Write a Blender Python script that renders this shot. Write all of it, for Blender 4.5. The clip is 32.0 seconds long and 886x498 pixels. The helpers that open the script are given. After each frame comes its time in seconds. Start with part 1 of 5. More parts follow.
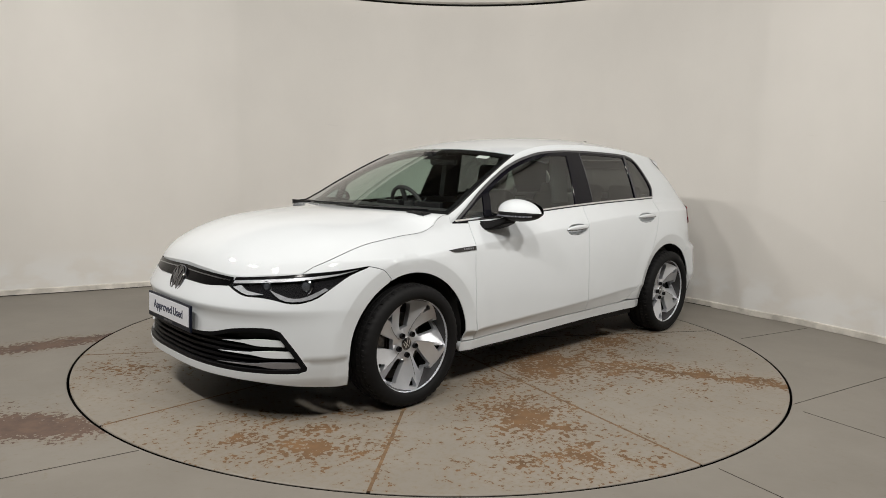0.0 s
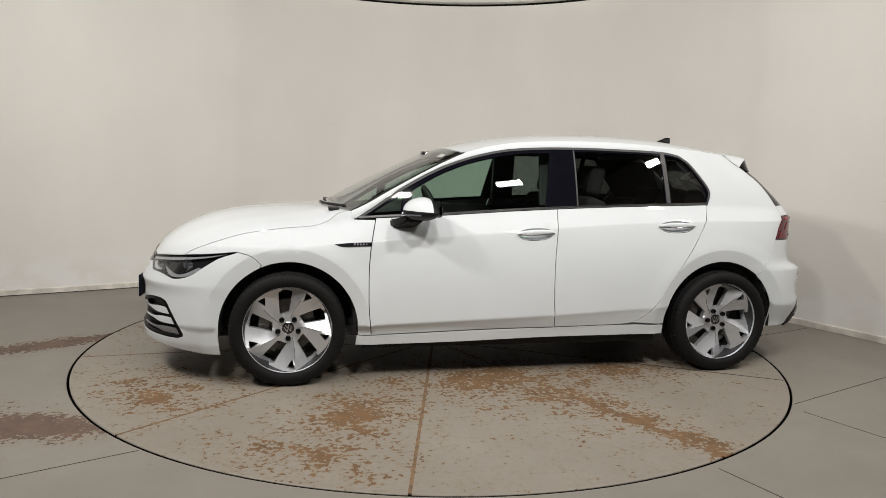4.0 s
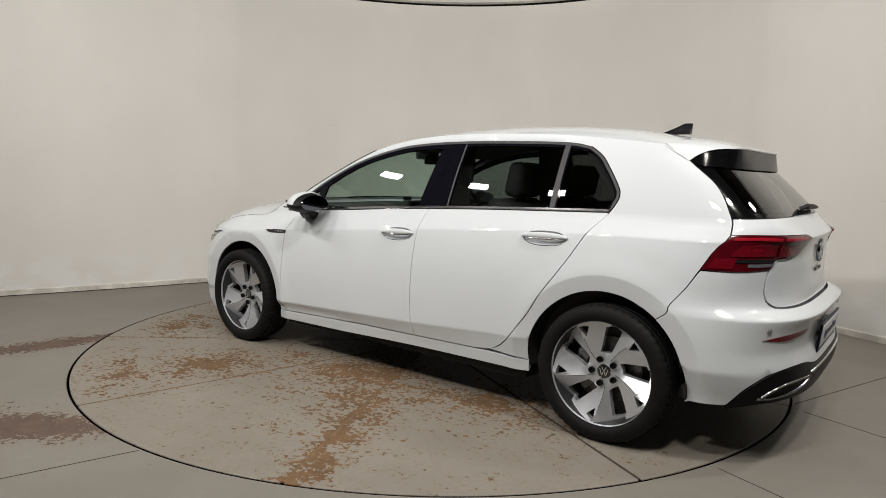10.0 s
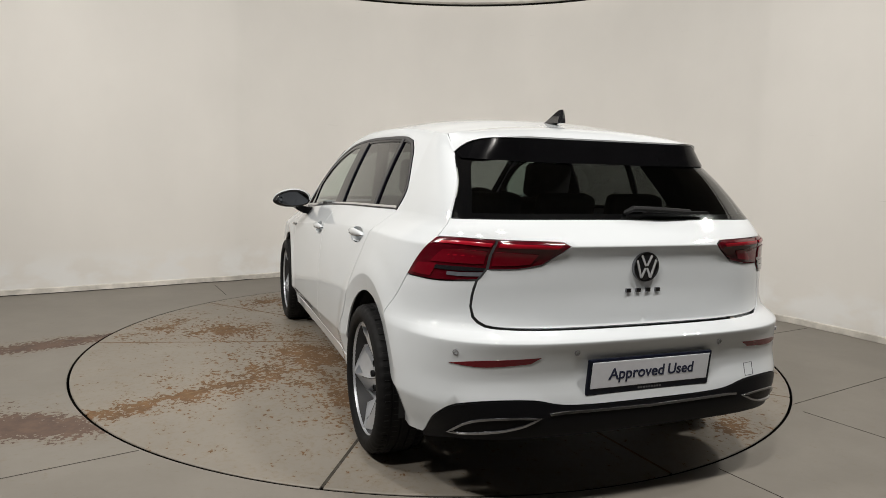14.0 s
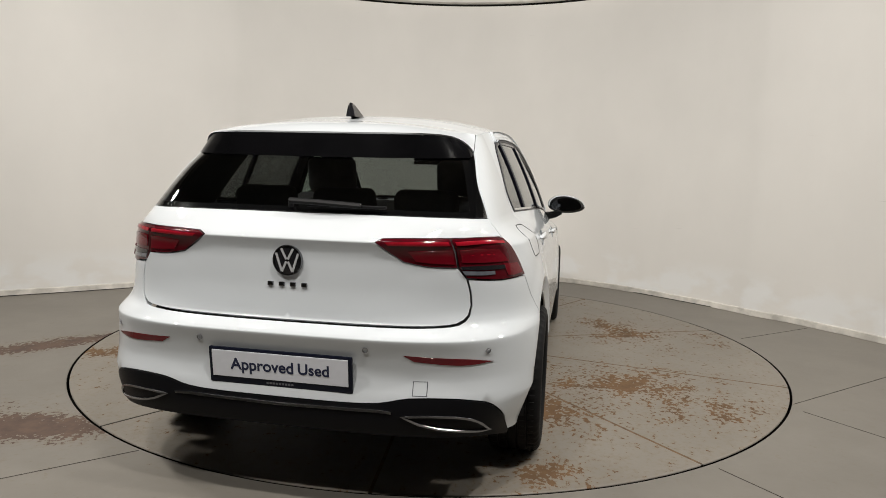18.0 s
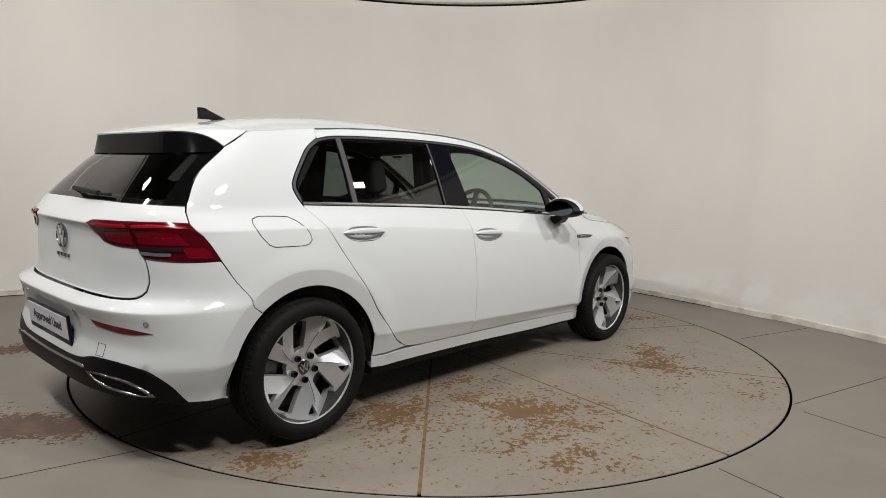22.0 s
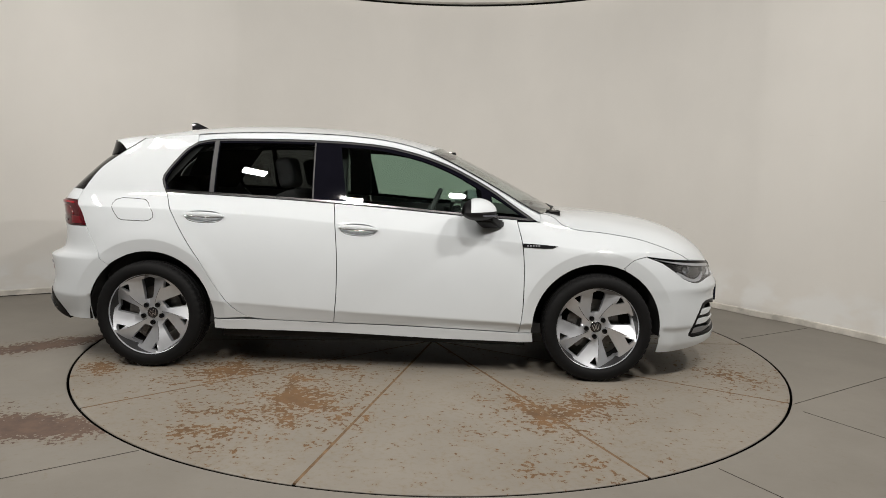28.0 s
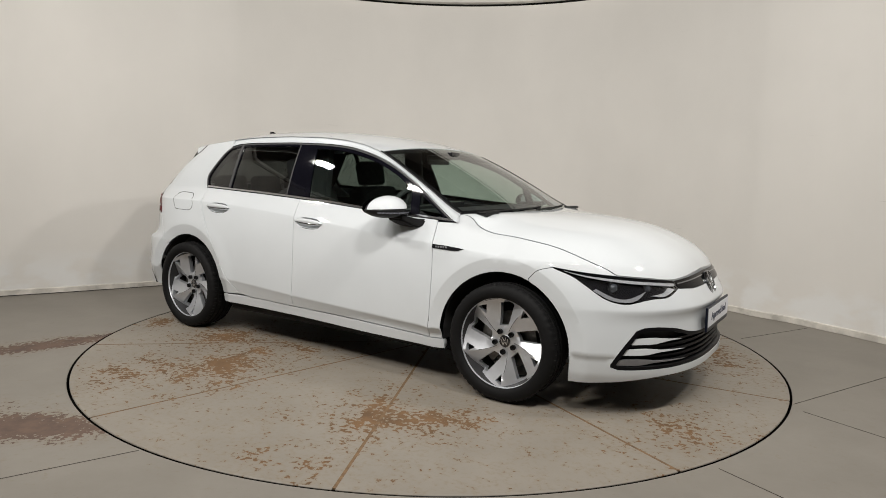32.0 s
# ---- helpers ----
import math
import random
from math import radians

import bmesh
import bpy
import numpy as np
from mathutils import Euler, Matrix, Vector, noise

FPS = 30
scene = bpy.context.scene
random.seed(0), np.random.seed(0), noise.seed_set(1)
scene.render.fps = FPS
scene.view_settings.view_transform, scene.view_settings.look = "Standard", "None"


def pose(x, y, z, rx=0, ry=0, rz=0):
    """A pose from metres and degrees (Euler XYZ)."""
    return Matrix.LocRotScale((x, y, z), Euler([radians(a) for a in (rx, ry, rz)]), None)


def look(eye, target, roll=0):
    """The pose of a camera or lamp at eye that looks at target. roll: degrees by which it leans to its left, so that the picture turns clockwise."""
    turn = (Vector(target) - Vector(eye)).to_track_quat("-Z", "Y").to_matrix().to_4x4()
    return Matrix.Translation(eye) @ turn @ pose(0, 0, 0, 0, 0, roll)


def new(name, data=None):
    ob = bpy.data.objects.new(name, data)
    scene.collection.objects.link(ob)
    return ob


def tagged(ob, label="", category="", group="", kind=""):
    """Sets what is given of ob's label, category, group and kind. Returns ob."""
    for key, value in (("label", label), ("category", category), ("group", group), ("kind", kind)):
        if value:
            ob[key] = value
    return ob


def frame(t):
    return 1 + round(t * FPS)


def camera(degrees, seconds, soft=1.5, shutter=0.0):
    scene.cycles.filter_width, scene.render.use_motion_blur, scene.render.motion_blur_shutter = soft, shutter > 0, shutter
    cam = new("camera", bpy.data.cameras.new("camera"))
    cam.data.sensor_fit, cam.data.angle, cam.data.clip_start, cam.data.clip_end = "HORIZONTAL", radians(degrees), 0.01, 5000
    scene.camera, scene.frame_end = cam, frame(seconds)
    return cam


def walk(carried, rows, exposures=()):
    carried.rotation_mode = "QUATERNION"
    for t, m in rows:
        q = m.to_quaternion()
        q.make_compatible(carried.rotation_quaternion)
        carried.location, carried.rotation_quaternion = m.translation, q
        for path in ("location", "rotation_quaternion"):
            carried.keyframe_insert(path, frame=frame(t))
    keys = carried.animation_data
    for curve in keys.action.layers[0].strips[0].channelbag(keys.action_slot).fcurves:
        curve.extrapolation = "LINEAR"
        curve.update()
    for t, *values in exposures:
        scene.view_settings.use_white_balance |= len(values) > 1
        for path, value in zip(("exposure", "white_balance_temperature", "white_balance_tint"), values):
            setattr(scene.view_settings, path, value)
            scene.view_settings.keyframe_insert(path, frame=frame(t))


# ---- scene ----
cam = camera(67.72, 32.0, soft=0.6)
EYE = Vector((0.0, -4.575, 1.197))
VIEW = look(EYE, EYE + Vector((0.01146, 0.99298, -0.11775)), 1.567)
walk(cam, [(0.0, VIEW), (32.0, VIEW)], exposures=[(0.0, 0.055), (3.0, 0.08), (6.0, 0.0), (9.0, -0.055), (13.0, 0.05), (16.0, 0.20), (19.0, 0.13), (22.0, 0.025), (25.0, -0.02), (29.0, 0.0), (32.0, 0.055)])

# the turntable's bearing, second by second, falls almost evenly
BEARINGS = ((0, 223.3), (3, 199.05), (6, 174.8), (9, 150.15), (13, 117.7), (16, 94.0), (19, 70.4), (23, 38.75), (26, 14.35), (29, -10.1), (32, -34.2))
CAR_X, CAR_Y = -0.333, 0.037
DISC_R = 2.2475


def bearing(t):
    ts, bs = zip(*BEARINGS)
    return float(np.interp(t, ts, bs))


def motions():
    rows = [(t, bearing(t)) for t in np.linspace(0, 32, 33)]
    walk(turntable, [(t, pose(0, 0, 0, 0, 0, b)) for t, b in rows])
    walk(car, [(t, pose(0, 0, 0, 0, 0, b) @ pose(CAR_X, CAR_Y, 0)) for t, b in rows])

# ---- light: square panels hung above the studio's open top ----
world = bpy.data.worlds.new("world")
scene.world = world
world.use_nodes = True
world.node_tree.nodes["Background"].inputs[0].default_value = (1.0, 0.95, 0.88, 1)
world.node_tree.nodes["Background"].inputs[1].default_value = 0.03
PANELS = ((-1.15, -4.15, 1.0), (0.35, -3.5, 1.0), (1.7, -2.85, 1.15), (3.45, -1.6, 1.05), (-2.35, -2.9, 1.0), (-3.25, -1.8, 0.9), (-4.0, -0.4, 0.6))
for x, y, k in PANELS:
    l = bpy.data.lights.new("panel_light", "AREA")
    l.shape, l.size, l.size_y, l.energy, l.color, l.spread = "RECTANGLE", 0.30, 0.15, 32.5 * k, (1.0, 0.96, 0.90), radians(150)
    lamp_ob = new("panel_light", l)
    lamp_ob.matrix_world = look((x, y, 3.5), (x * 0.1, y * 0.1 + 0.3, 0.7))

# ---- mesh helpers ----
from mathutils.geometry import delaunay_2d_cdt


def link(name, verts, faces, material, parent=None, label="", normals=None, smooth=True):
    me = bpy.data.meshes.new(name)
    me.from_pydata([tuple(v) for v in verts], [], [tuple(f) for f in faces])
    me.materials.append(material)
    if smooth:
        me.polygons.foreach_set("use_smooth", [True] * len(me.polygons))
        if normals is not None:
            me.normals_split_custom_set_from_vertices([tuple(n) for n in normals])
    ob = new(name, me)
    ob.parent = parent
    return tagged(ob, label)


def part(name, bm, material, parent, label="", smooth=False):
    """A bmesh as one mesh object under a thing or a part."""
    bmesh.ops.recalc_face_normals(bm, faces=bm.faces)
    me = bpy.data.meshes.new(name)
    bm.to_mesh(me)
    bm.free()
    me.materials.append(material)
    if smooth:
        me.polygons.foreach_set("use_smooth", [True] * len(me.polygons))
        me.set_sharp_from_angle(angle=radians(38))
    ob = new(name, me)
    ob.parent = parent
    return tagged(ob, label)


def slab(bm, x0, x1, y0, y1, z0, z1, bevel=0.0, m=None, segs=2):
    """A bevelled box added to bm, turned by m."""
    made = bmesh.ops.create_cube(bm, size=1)["verts"]
    for v in made:
        v.co = Vector(((x0 + x1) / 2 + v.co.x * (x1 - x0), (y0 + y1) / 2 + v.co.y * (y1 - y0), (z0 + z1) / 2 + v.co.z * (z1 - z0)))
    if bevel:
        edges = {e for v in made for e in v.link_edges}
        out = bmesh.ops.bevel(bm, geom=list(edges), offset=bevel, segments=segs, affect="EDGES", profile=0.6)
        made = list({v for f in out["faces"] for v in f.verts} | {v for v in made if v.is_valid})
    if m is not None:
        for v in made:
            v.co = m @ v.co
    return made


def turned(bm, profile, steps=48, axis="Y", m=None, closed=False):
    """Revolves a profile of (radius, height) about an axis."""
    rings = []
    for k in range(steps):
        a = 2 * math.pi * k / steps
        ring = []
        for r, h in profile:
            p = Vector((r * math.cos(a), h, r * math.sin(a))) if axis == "Y" else Vector((r * math.cos(a), r * math.sin(a), h))
            ring.append(bm.verts.new(m @ p if m is not None else p))
        rings.append(ring)
    n = len(profile)
    for k in range(steps):
        a, b = rings[k], rings[(k + 1) % steps]
        for i in range(n if closed else n - 1):
            j = (i + 1) % n
            bm.faces.new((a[i], a[j], b[j], b[i]))
    return rings


def tube(bm, points, radius, steps=8):
    """A round bar along points."""
    pts = [Vector(p) for p in points]
    rings = []
    for i, p in enumerate(pts):
        d = (pts[min(i + 1, len(pts) - 1)] - pts[max(i - 1, 0)]).normalized()
        a = d.cross(Vector((0.01, 0.02, 1))).normalized()
        b = d.cross(a)
        rings.append([bm.verts.new(p + radius * (math.cos(2 * math.pi * k / steps) * a + math.sin(2 * math.pi * k / steps) * b)) for k in range(steps)])
    for r, q in zip(rings, rings[1:]):
        for k in range(steps):
            bm.faces.new((r[k], r[(k + 1) % steps], q[(k + 1) % steps], q[k]))
    bm.faces.new(rings[0][::-1])
    bm.faces.new(rings[-1])


def smooth_path(pts, step=0.02):
    """A curve through pts, cut evenly."""
    p = [np.array(q, float) for q in pts]
    if len(p) == 2:
        n = max(1, int(np.linalg.norm(p[1] - p[0]) / step))
        return [tuple(p[0] + (p[1] - p[0]) * k / n) for k in range(n + 1)]
    out = []
    for i in range(len(p) - 1):
        a, b = p[i], p[i + 1]
        ma = (b - p[i - 1]) / 2 if i else (b - a)
        mb = (p[i + 2] - a) / 2 if i + 2 < len(p) else (b - a)
        la = np.linalg.norm(b - a)
        for m in (ma, mb):
            q = np.linalg.norm(m)
            if q > la:
                m *= la / q
        n = max(1, int(la / step))
        for k in range(n):
            t = k / n
            out.append(tuple((1 + 2 * t) * (1 - t) ** 2 * a + t * (1 - t) ** 2 * ma + t * t * (3 - 2 * t) * b + t * t * (t - 1) * mb))
    out.append(tuple(p[-1]))
    return out


def loop(*runs, step=0.02):
    """A closed outline out of smooth runs; corners where the runs meet."""
    out = []
    for run in runs:
        for q in smooth_path(run, step):
            if not out or math.dist(out[-1], q) > 1e-4:
                out.append((float(q[0]), float(q[1])))
    if math.dist(out[0], out[-1]) < 1e-4:
        out.pop()
    area = sum(a[0] * b[1] - a[1] * b[0] for a, b in zip(out, out[1:] + out[:1]))
    return out if area > 0 else out[::-1]


def inset(poly, d):
    """The outline drawn in by d."""
    p = np.array(poly)
    a, b = p - np.roll(p, 1, 0), np.roll(p, -1, 0) - p
    a /= np.linalg.norm(a, axis=1)[:, None]
    b /= np.linalg.norm(b, axis=1)[:, None]
    na, nb = np.stack([-a[:, 1], a[:, 0]], 1), np.stack([-b[:, 1], b[:, 0]], 1)
    k = d / np.maximum(0.4, 1 + (na * nb).sum(1))
    return [tuple(q) for q in p + (na + nb) * k[:, None]]


def inside(q, poly):
    q, p = np.atleast_2d(q), np.array(poly)
    r = np.roll(p, -1, 0)
    x, y = q[:, :1], q[:, 1:]
    hit = (p[:, 1] > y) != (r[:, 1] > y)
    dy = np.where(r[:, 1] == p[:, 1], 1e-12, r[:, 1] - p[:, 1])
    return (hit & (x < (r[:, 0] - p[:, 0]) * (y - p[:, 1]) / dy + p[:, 0])).sum(1) % 2 == 1


def near_edge(q, poly, d):
    q, p = np.atleast_2d(q), np.array(poly)
    return (np.linalg.norm(q[:, None] - p[None], axis=2).min(1)) < d


def fill(outline, holes=(), seeds=(), step=0.03, lines=()):
    """Triangles over an outline with holes, with an even net of points inside."""
    p = np.array(outline)
    lo, hi = p.min(0), p.max(0)
    gx = np.arange(lo[0] + step / 2, hi[0], step)
    gy = np.arange(lo[1] + step / 2, hi[1], step)
    net = np.array([(x, y) for x in gx for y in gy])
    if lines:
        extra = np.array([(x, f(x)) for x in gx for f in lines])
        if len(net):
            net = net[np.array([min(abs(y - f(x)) for f in lines) > step * 0.4 for x, y in net])]
        net = np.concatenate([net.reshape(-1, 2), extra])
    if len(seeds):
        seeds = np.array(seeds)
        if len(net):
            net = net[~near_edge(net, seeds, step * 0.5)]
        net = np.concatenate([net.reshape(-1, 2), seeds])
    if len(net):
        net = net[inside(net, outline)]
    for ring in [outline, *holes]:
        if len(net):
            net = net[~near_edge(net, ring, step * 0.3)]
    for h in holes:
        if len(net):
            net = net[~inside(net, h)]
    pts, edges = [], []
    for ring in [outline, *holes]:
        n0, n = len(pts), len(ring)
        pts += [Vector(q) for q in ring]
        edges += [(n0 + i, n0 + (i + 1) % n) for i in range(n)]
    pts += [Vector(q) for q in net]
    v, _, f, *_ = delaunay_2d_cdt(pts, edges, [], 0, 1e-7)
    v = np.array([tuple(q) for q in v])
    f = [t for t in f]
    mid = np.array([v[list(t)].mean(0) for t in f])
    ok = inside(mid, outline)
    for h in holes:
        ok &= ~inside(mid, h)
    faces = []
    for t, good in zip(f, ok):
        if good:
            a, b, c = v[list(t)]
            area = (b[0] - a[0]) * (c[1] - a[1]) - (b[1] - a[1]) * (c[0] - a[0])
            if abs(area) > 1e-10:
                faces.append(tuple(t) if area > 0 else tuple(t[::-1]))
    return v, faces


def panel(name, outline, material, parent, side=1, both=False, holes=(), depth=0.008, lift=0.0, step=0.03, gap=0.0026, surf=None, label="", lines=(), seeds=()):
    """A sheet cut to an outline on a surface, its edges turned in. side -1: on the right; both: across the centre line."""
    surf = surf or skin
    ring = inset(outline, gap) if gap else outline
    holes = [inset(h, -gap) if gap else h for h in holes]
    if both:
        ring = [(math.copysign(END + 1, a) if abs(a) > END + 1 - 0.006 else a, b) for a, b in ring]
        holes = [[(math.copysign(END + 1, a) if abs(a) > END + 1 - 0.006 else a, b) for a, b in h] for h in holes]
    flat, tris = fill(ring, holes, step=step, lines=lines, seeds=seeds)
    e = 0.0035
    top, norm = [], []
    for a, b in flat:
        p = surf(a, b)
        da, db = surf(a + e, b) - surf(a - e, b), surf(a, b + e) - surf(a, b - e)
        if both and p.y < 0.015:
            da = Vector((0, 0.01, 0))
        n = da.cross(db)
        n = n.normalized() if n.length > 1e-12 else Vector((0, 1, 0))
        if n.dot(p - Vector((p.x * 0.6, 0, 0.5))) < 0:
            n = -n
        top.append(p)
        norm.append(n)
    if tris:
        a, b, c = tris[len(tris) // 2]
        if (top[b] - top[a]).cross(top[c] - top[a]).dot(norm[a]) < 0:
            tris = [t[::-1] for t in tris]
    used = {}
    for t in tris:
        for i in range(3):
            used[(t[i], t[(i + 1) % 3])] = 1
    rim = [(a, b) for a, b in used if (b, a) not in used and not (both and top[a].y < 1e-3 and top[b].y < 1e-3)]
    verts = [p + n * lift for p, n in zip(top, norm)]
    norms = list(norm)
    faces = list(tris)
    ids = {}
    out = {}
    for a, b in rim:
        d = (verts[b] - verts[a]).cross(norm[a])
        d = d.normalized() if d.length else Vector((0, 0, 1))
        for k in (a, b):
            out[k] = out.get(k, Vector()) + d
    for k, d in out.items():
        d = d.normalized() if d.length else Vector((0, 0, 1))
        n0 = len(verts)
        verts += [verts[k].copy(), verts[k] - norm[k] * depth]
        norms += [(d + norm[k] * 0.6).normalized(), d]
        ids[k] = (n0, n0 + 1)
    for a, b in rim:
        faces.append((ids[b][0], ids[a][0], ids[a][1], ids[b][1]))
    if side < 0 or both:
        mv = [Vector((v.x, -v.y, v.z)) for v in verts]
        mn = [Vector((n.x, -n.y, n.z)) for n in norms]
        if both:
            n0 = len(verts)
            faces = faces + [tuple(i + n0 for i in f[::-1]) for f in faces]
            verts, norms = verts + mv, norms + mn
        else:
            verts, norms, faces = mv, mn, [f[::-1] for f in faces]
    return link(name, verts, faces, material, parent, label, norms)


def sheet(name, fn, nu, nv, material, parent, depth=0.02, label="", u0=-1.0, side=1, close=True):
    """A net over fn(u, v) with its edge turned in."""
    us, vs = np.linspace(u0, 1, nu + 1), np.linspace(0, 1, nv + 1)
    verts = [fn(u, v) for v in vs for u in us]
    idx = lambda i, j: j * (nu + 1) + i
    faces = [(idx(i, j), idx(i + 1, j), idx(i + 1, j + 1), idx(i, j + 1)) for j in range(nv) for i in range(nu)]
    a, b, c, d = (verts[k] for k in faces[len(faces) // 2])
    n = (c - a).cross(d - b).normalized()
    up = Vector((0.05, 0.15, 1.0))
    sgn = -1 if n.dot(up) < 0 else 1
    if sgn < 0:
        faces = [f[::-1] for f in faces]
    edge = [idx(i, 0) for i in range(nu)] + [idx(nu, j) for j in range(nv)] + [idx(i, nv) for i in range(nu, 0, -1)] + [idx(0, j) for j in range(nv, 0, -1)]
    if close:
        n0 = len(verts)
        verts += [verts[k].copy() for k in edge] + [verts[k] - sgn * n * depth for k in edge]
        m = len(edge)
        for k in range(m):
            q = (n0 + k, n0 + (k + 1) % m, n0 + m + (k + 1) % m, n0 + m + k)
            faces.append(q[::-1] if sgn > 0 else q)
    if side < 0:
        verts = [Vector((v.x, -v.y, v.z)) for v in verts]
        faces = [f[::-1] for f in faces]
    return link(name, verts, faces, material, parent, label)


def lettering(name, text, size, m, material, parent, label="", depth=0.0006, bold=0.0):
    cu = bpy.data.curves.new(name, "FONT")
    cu.body, cu.size, cu.extrude, cu.offset, cu.align_x, cu.align_y = text, size, depth, bold, "CENTER", "CENTER"
    tmp = bpy.data.objects.new(name, cu)
    scene.collection.objects.link(tmp)
    me = bpy.data.meshes.new_from_object(tmp.evaluated_get(bpy.context.evaluated_depsgraph_get()))
    bpy.data.objects.remove(tmp)
    me.materials.clear()
    me.materials.append(material)
    ob = new(name, me)
    ob.parent = parent
    ob.matrix_local = m
    return tagged(ob, label)

# ---- materials ----
def material(name, colour, rough=0.5, metal=0.0, coat=0.0, spec=0.5, bump=0.0, scale=200.0, vary=0.0, vary_scale=3.0, emit=None, power=0.0, alpha=1.0):
    m = bpy.data.materials.new(name)
    m.use_nodes = True
    nt = m.node_tree
    b = nt.nodes["Principled BSDF"]
    b.inputs["Base Color"].default_value = (*colour, 1)
    b.inputs["Roughness"].default_value = rough
    b.inputs["Metallic"].default_value = metal
    b.inputs["Specular IOR Level"].default_value = spec
    b.inputs["Coat Weight"].default_value = coat
    b.inputs["Coat Roughness"].default_value = 0.03
    if emit:
        b.inputs["Emission Color"].default_value = (*emit, 1)
        b.inputs["Emission Strength"].default_value = power
    tc = nt.nodes.new("ShaderNodeTexCoord")
    if vary:
        n = nt.nodes.new("ShaderNodeTexNoise")
        n.inputs["Scale"].default_value, n.inputs["Detail"].default_value = vary_scale, 6
        nt.links.new(tc.outputs["Object"], n.inputs["Vector"])
        r = nt.nodes.new("ShaderNodeMapRange")
        r.inputs[1].default_value, r.inputs[2].default_value = 0.3, 0.7
        r.inputs[3].default_value, r.inputs[4].default_value = 1 - vary, 1 + vary
        nt.links.new(n.outputs[0], r.inputs[0])
        mul = nt.nodes.new("ShaderNodeVectorMath")
        mul.operation = "SCALE"
        mul.inputs[0].default_value = colour
        nt.links.new(r.outputs[0], mul.inputs["Scale"])
        nt.links.new(mul.outputs[0], b.inputs["Base Color"])
        r2 = nt.nodes.new("ShaderNodeMapRange")
        r2.inputs[3].default_value, r2.inputs[4].default_value = rough * 0.85, min(1, rough * 1.2)
        nt.links.new(n.outputs[0], r2.inputs[0])
        nt.links.new(r2.outputs[0], b.inputs["Roughness"])
    if bump:
        n = nt.nodes.new("ShaderNodeTexNoise")
        n.inputs["Scale"].default_value, n.inputs["Detail"].default_value = scale, 4
        nt.links.new(tc.outputs["Object"], n.inputs["Vector"])
        bp = nt.nodes.new("ShaderNodeBump")
        bp.inputs["Strength"].default_value, bp.inputs["Distance"].default_value = bump, 0.002
        nt.links.new(n.outputs[0], bp.inputs["Height"])
        nt.links.new(bp.outputs[0], b.inputs["Normal"])
    return m


def glass(name, tint, rough=0.0):
    """A thin pane: it reflects by Fresnel and lets tinted light straight through."""
    m = bpy.data.materials.new(name)
    m.use_nodes = True
    nt = m.node_tree
    nt.nodes.clear()
    out, mix = nt.nodes.new("ShaderNodeOutputMaterial"), nt.nodes.new("ShaderNodeMixShader")
    lw, tr, gl = nt.nodes.new("ShaderNodeLayerWeight"), nt.nodes.new("ShaderNodeBsdfTransparent"), nt.nodes.new("ShaderNodeBsdfGlossy")
    lw.inputs["Blend"].default_value = 0.5
    pw, ml = nt.nodes.new("ShaderNodeMath"), nt.nodes.new("ShaderNodeMath")
    pw.operation, ml.operation = "POWER", "MULTIPLY_ADD"
    pw.inputs[1].default_value = 5.0
    ml.inputs[1].default_value, ml.inputs[2].default_value = 0.92, 0.075
    nt.links.new(lw.outputs["Facing"], pw.inputs[0])
    nt.links.new(pw.outputs[0], ml.inputs[0])
    nt.links.new(ml.outputs[0], mix.inputs[0])
    tr.inputs["Color"].default_value = (*tint, 1)
    gl.inputs["Color"].default_value, gl.inputs["Roughness"].default_value = (1, 1, 1, 1), rough
    nt.links.new(tr.outputs[0], mix.inputs[1])
    nt.links.new(gl.outputs[0], mix.inputs[2])
    nt.links.new(mix.outputs[0], out.inputs[0])
    return m


PAINT = material("white_car_paint", (0.637, 0.670, 0.699), 0.65, coat=1.0, spec=0.15, bump=0.006, scale=900, vary=0.012, vary_scale=5)
BLACK_GLOSS = material("black_gloss", (0.012, 0.012, 0.014), 0.12, coat=0.6)
PILLAR = material("black_pillar_film", (0.005, 0.005, 0.008), 0.05, spec=0.15, vary=0.1, vary_scale=12)
SPOILER_BLACK = material("black_spoiler_plastic", (0.003, 0.003, 0.0035), 0.15, spec=0.08, vary=0.1, vary_scale=12)
BOLT_DARK = material("dark_bolt", (0.012, 0.012, 0.013), 0.6, spec=0.2)
BRIGHT_BAR = material("bright_badge_metal", (0.62, 0.63, 0.65), 0.35, metal=0.4, vary=0.05, vary_scale=60)
GREY_TRIM = material("grey_satin_trim", (0.055, 0.055, 0.058), 0.5, spec=0.3, vary=0.1, vary_scale=30)
VALANCE = material("black_valance_plastic", (0.005, 0.005, 0.006), 0.4, spec=0.12, bump=0.1, scale=600)
# rim metal coloured near black: the shade behind the blades is in this colour
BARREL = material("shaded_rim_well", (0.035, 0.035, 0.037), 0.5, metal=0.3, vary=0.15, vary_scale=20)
BLACK_TRIM = material("black_trim", (0.008, 0.008, 0.009), 0.5, spec=0.25, bump=0.1, scale=600, vary=0.15, vary_scale=20)
BLACK_DEEP = material("dark_liner", (0.012, 0.012, 0.012), 0.85, vary=0.2, vary_scale=8)
RUBBER = material("tyre_rubber", (0.0065, 0.0065, 0.007), 0.66, spec=0.18, bump=0.12, scale=400, vary=0.2, vary_scale=30)
ALLOY = material("machined_alloy", (0.66, 0.68, 0.72), 0.38, metal=0.75, vary=0.03, vary_scale=30)
ALLOY_DARK = material("grey_alloy", (0.30, 0.30, 0.32), 0.4, metal=0.7, vary=0.1, vary_scale=25)
BRAKE = material("brake_steel", (0.16, 0.15, 0.14), 0.45, metal=0.8, vary=0.25, vary_scale=40)
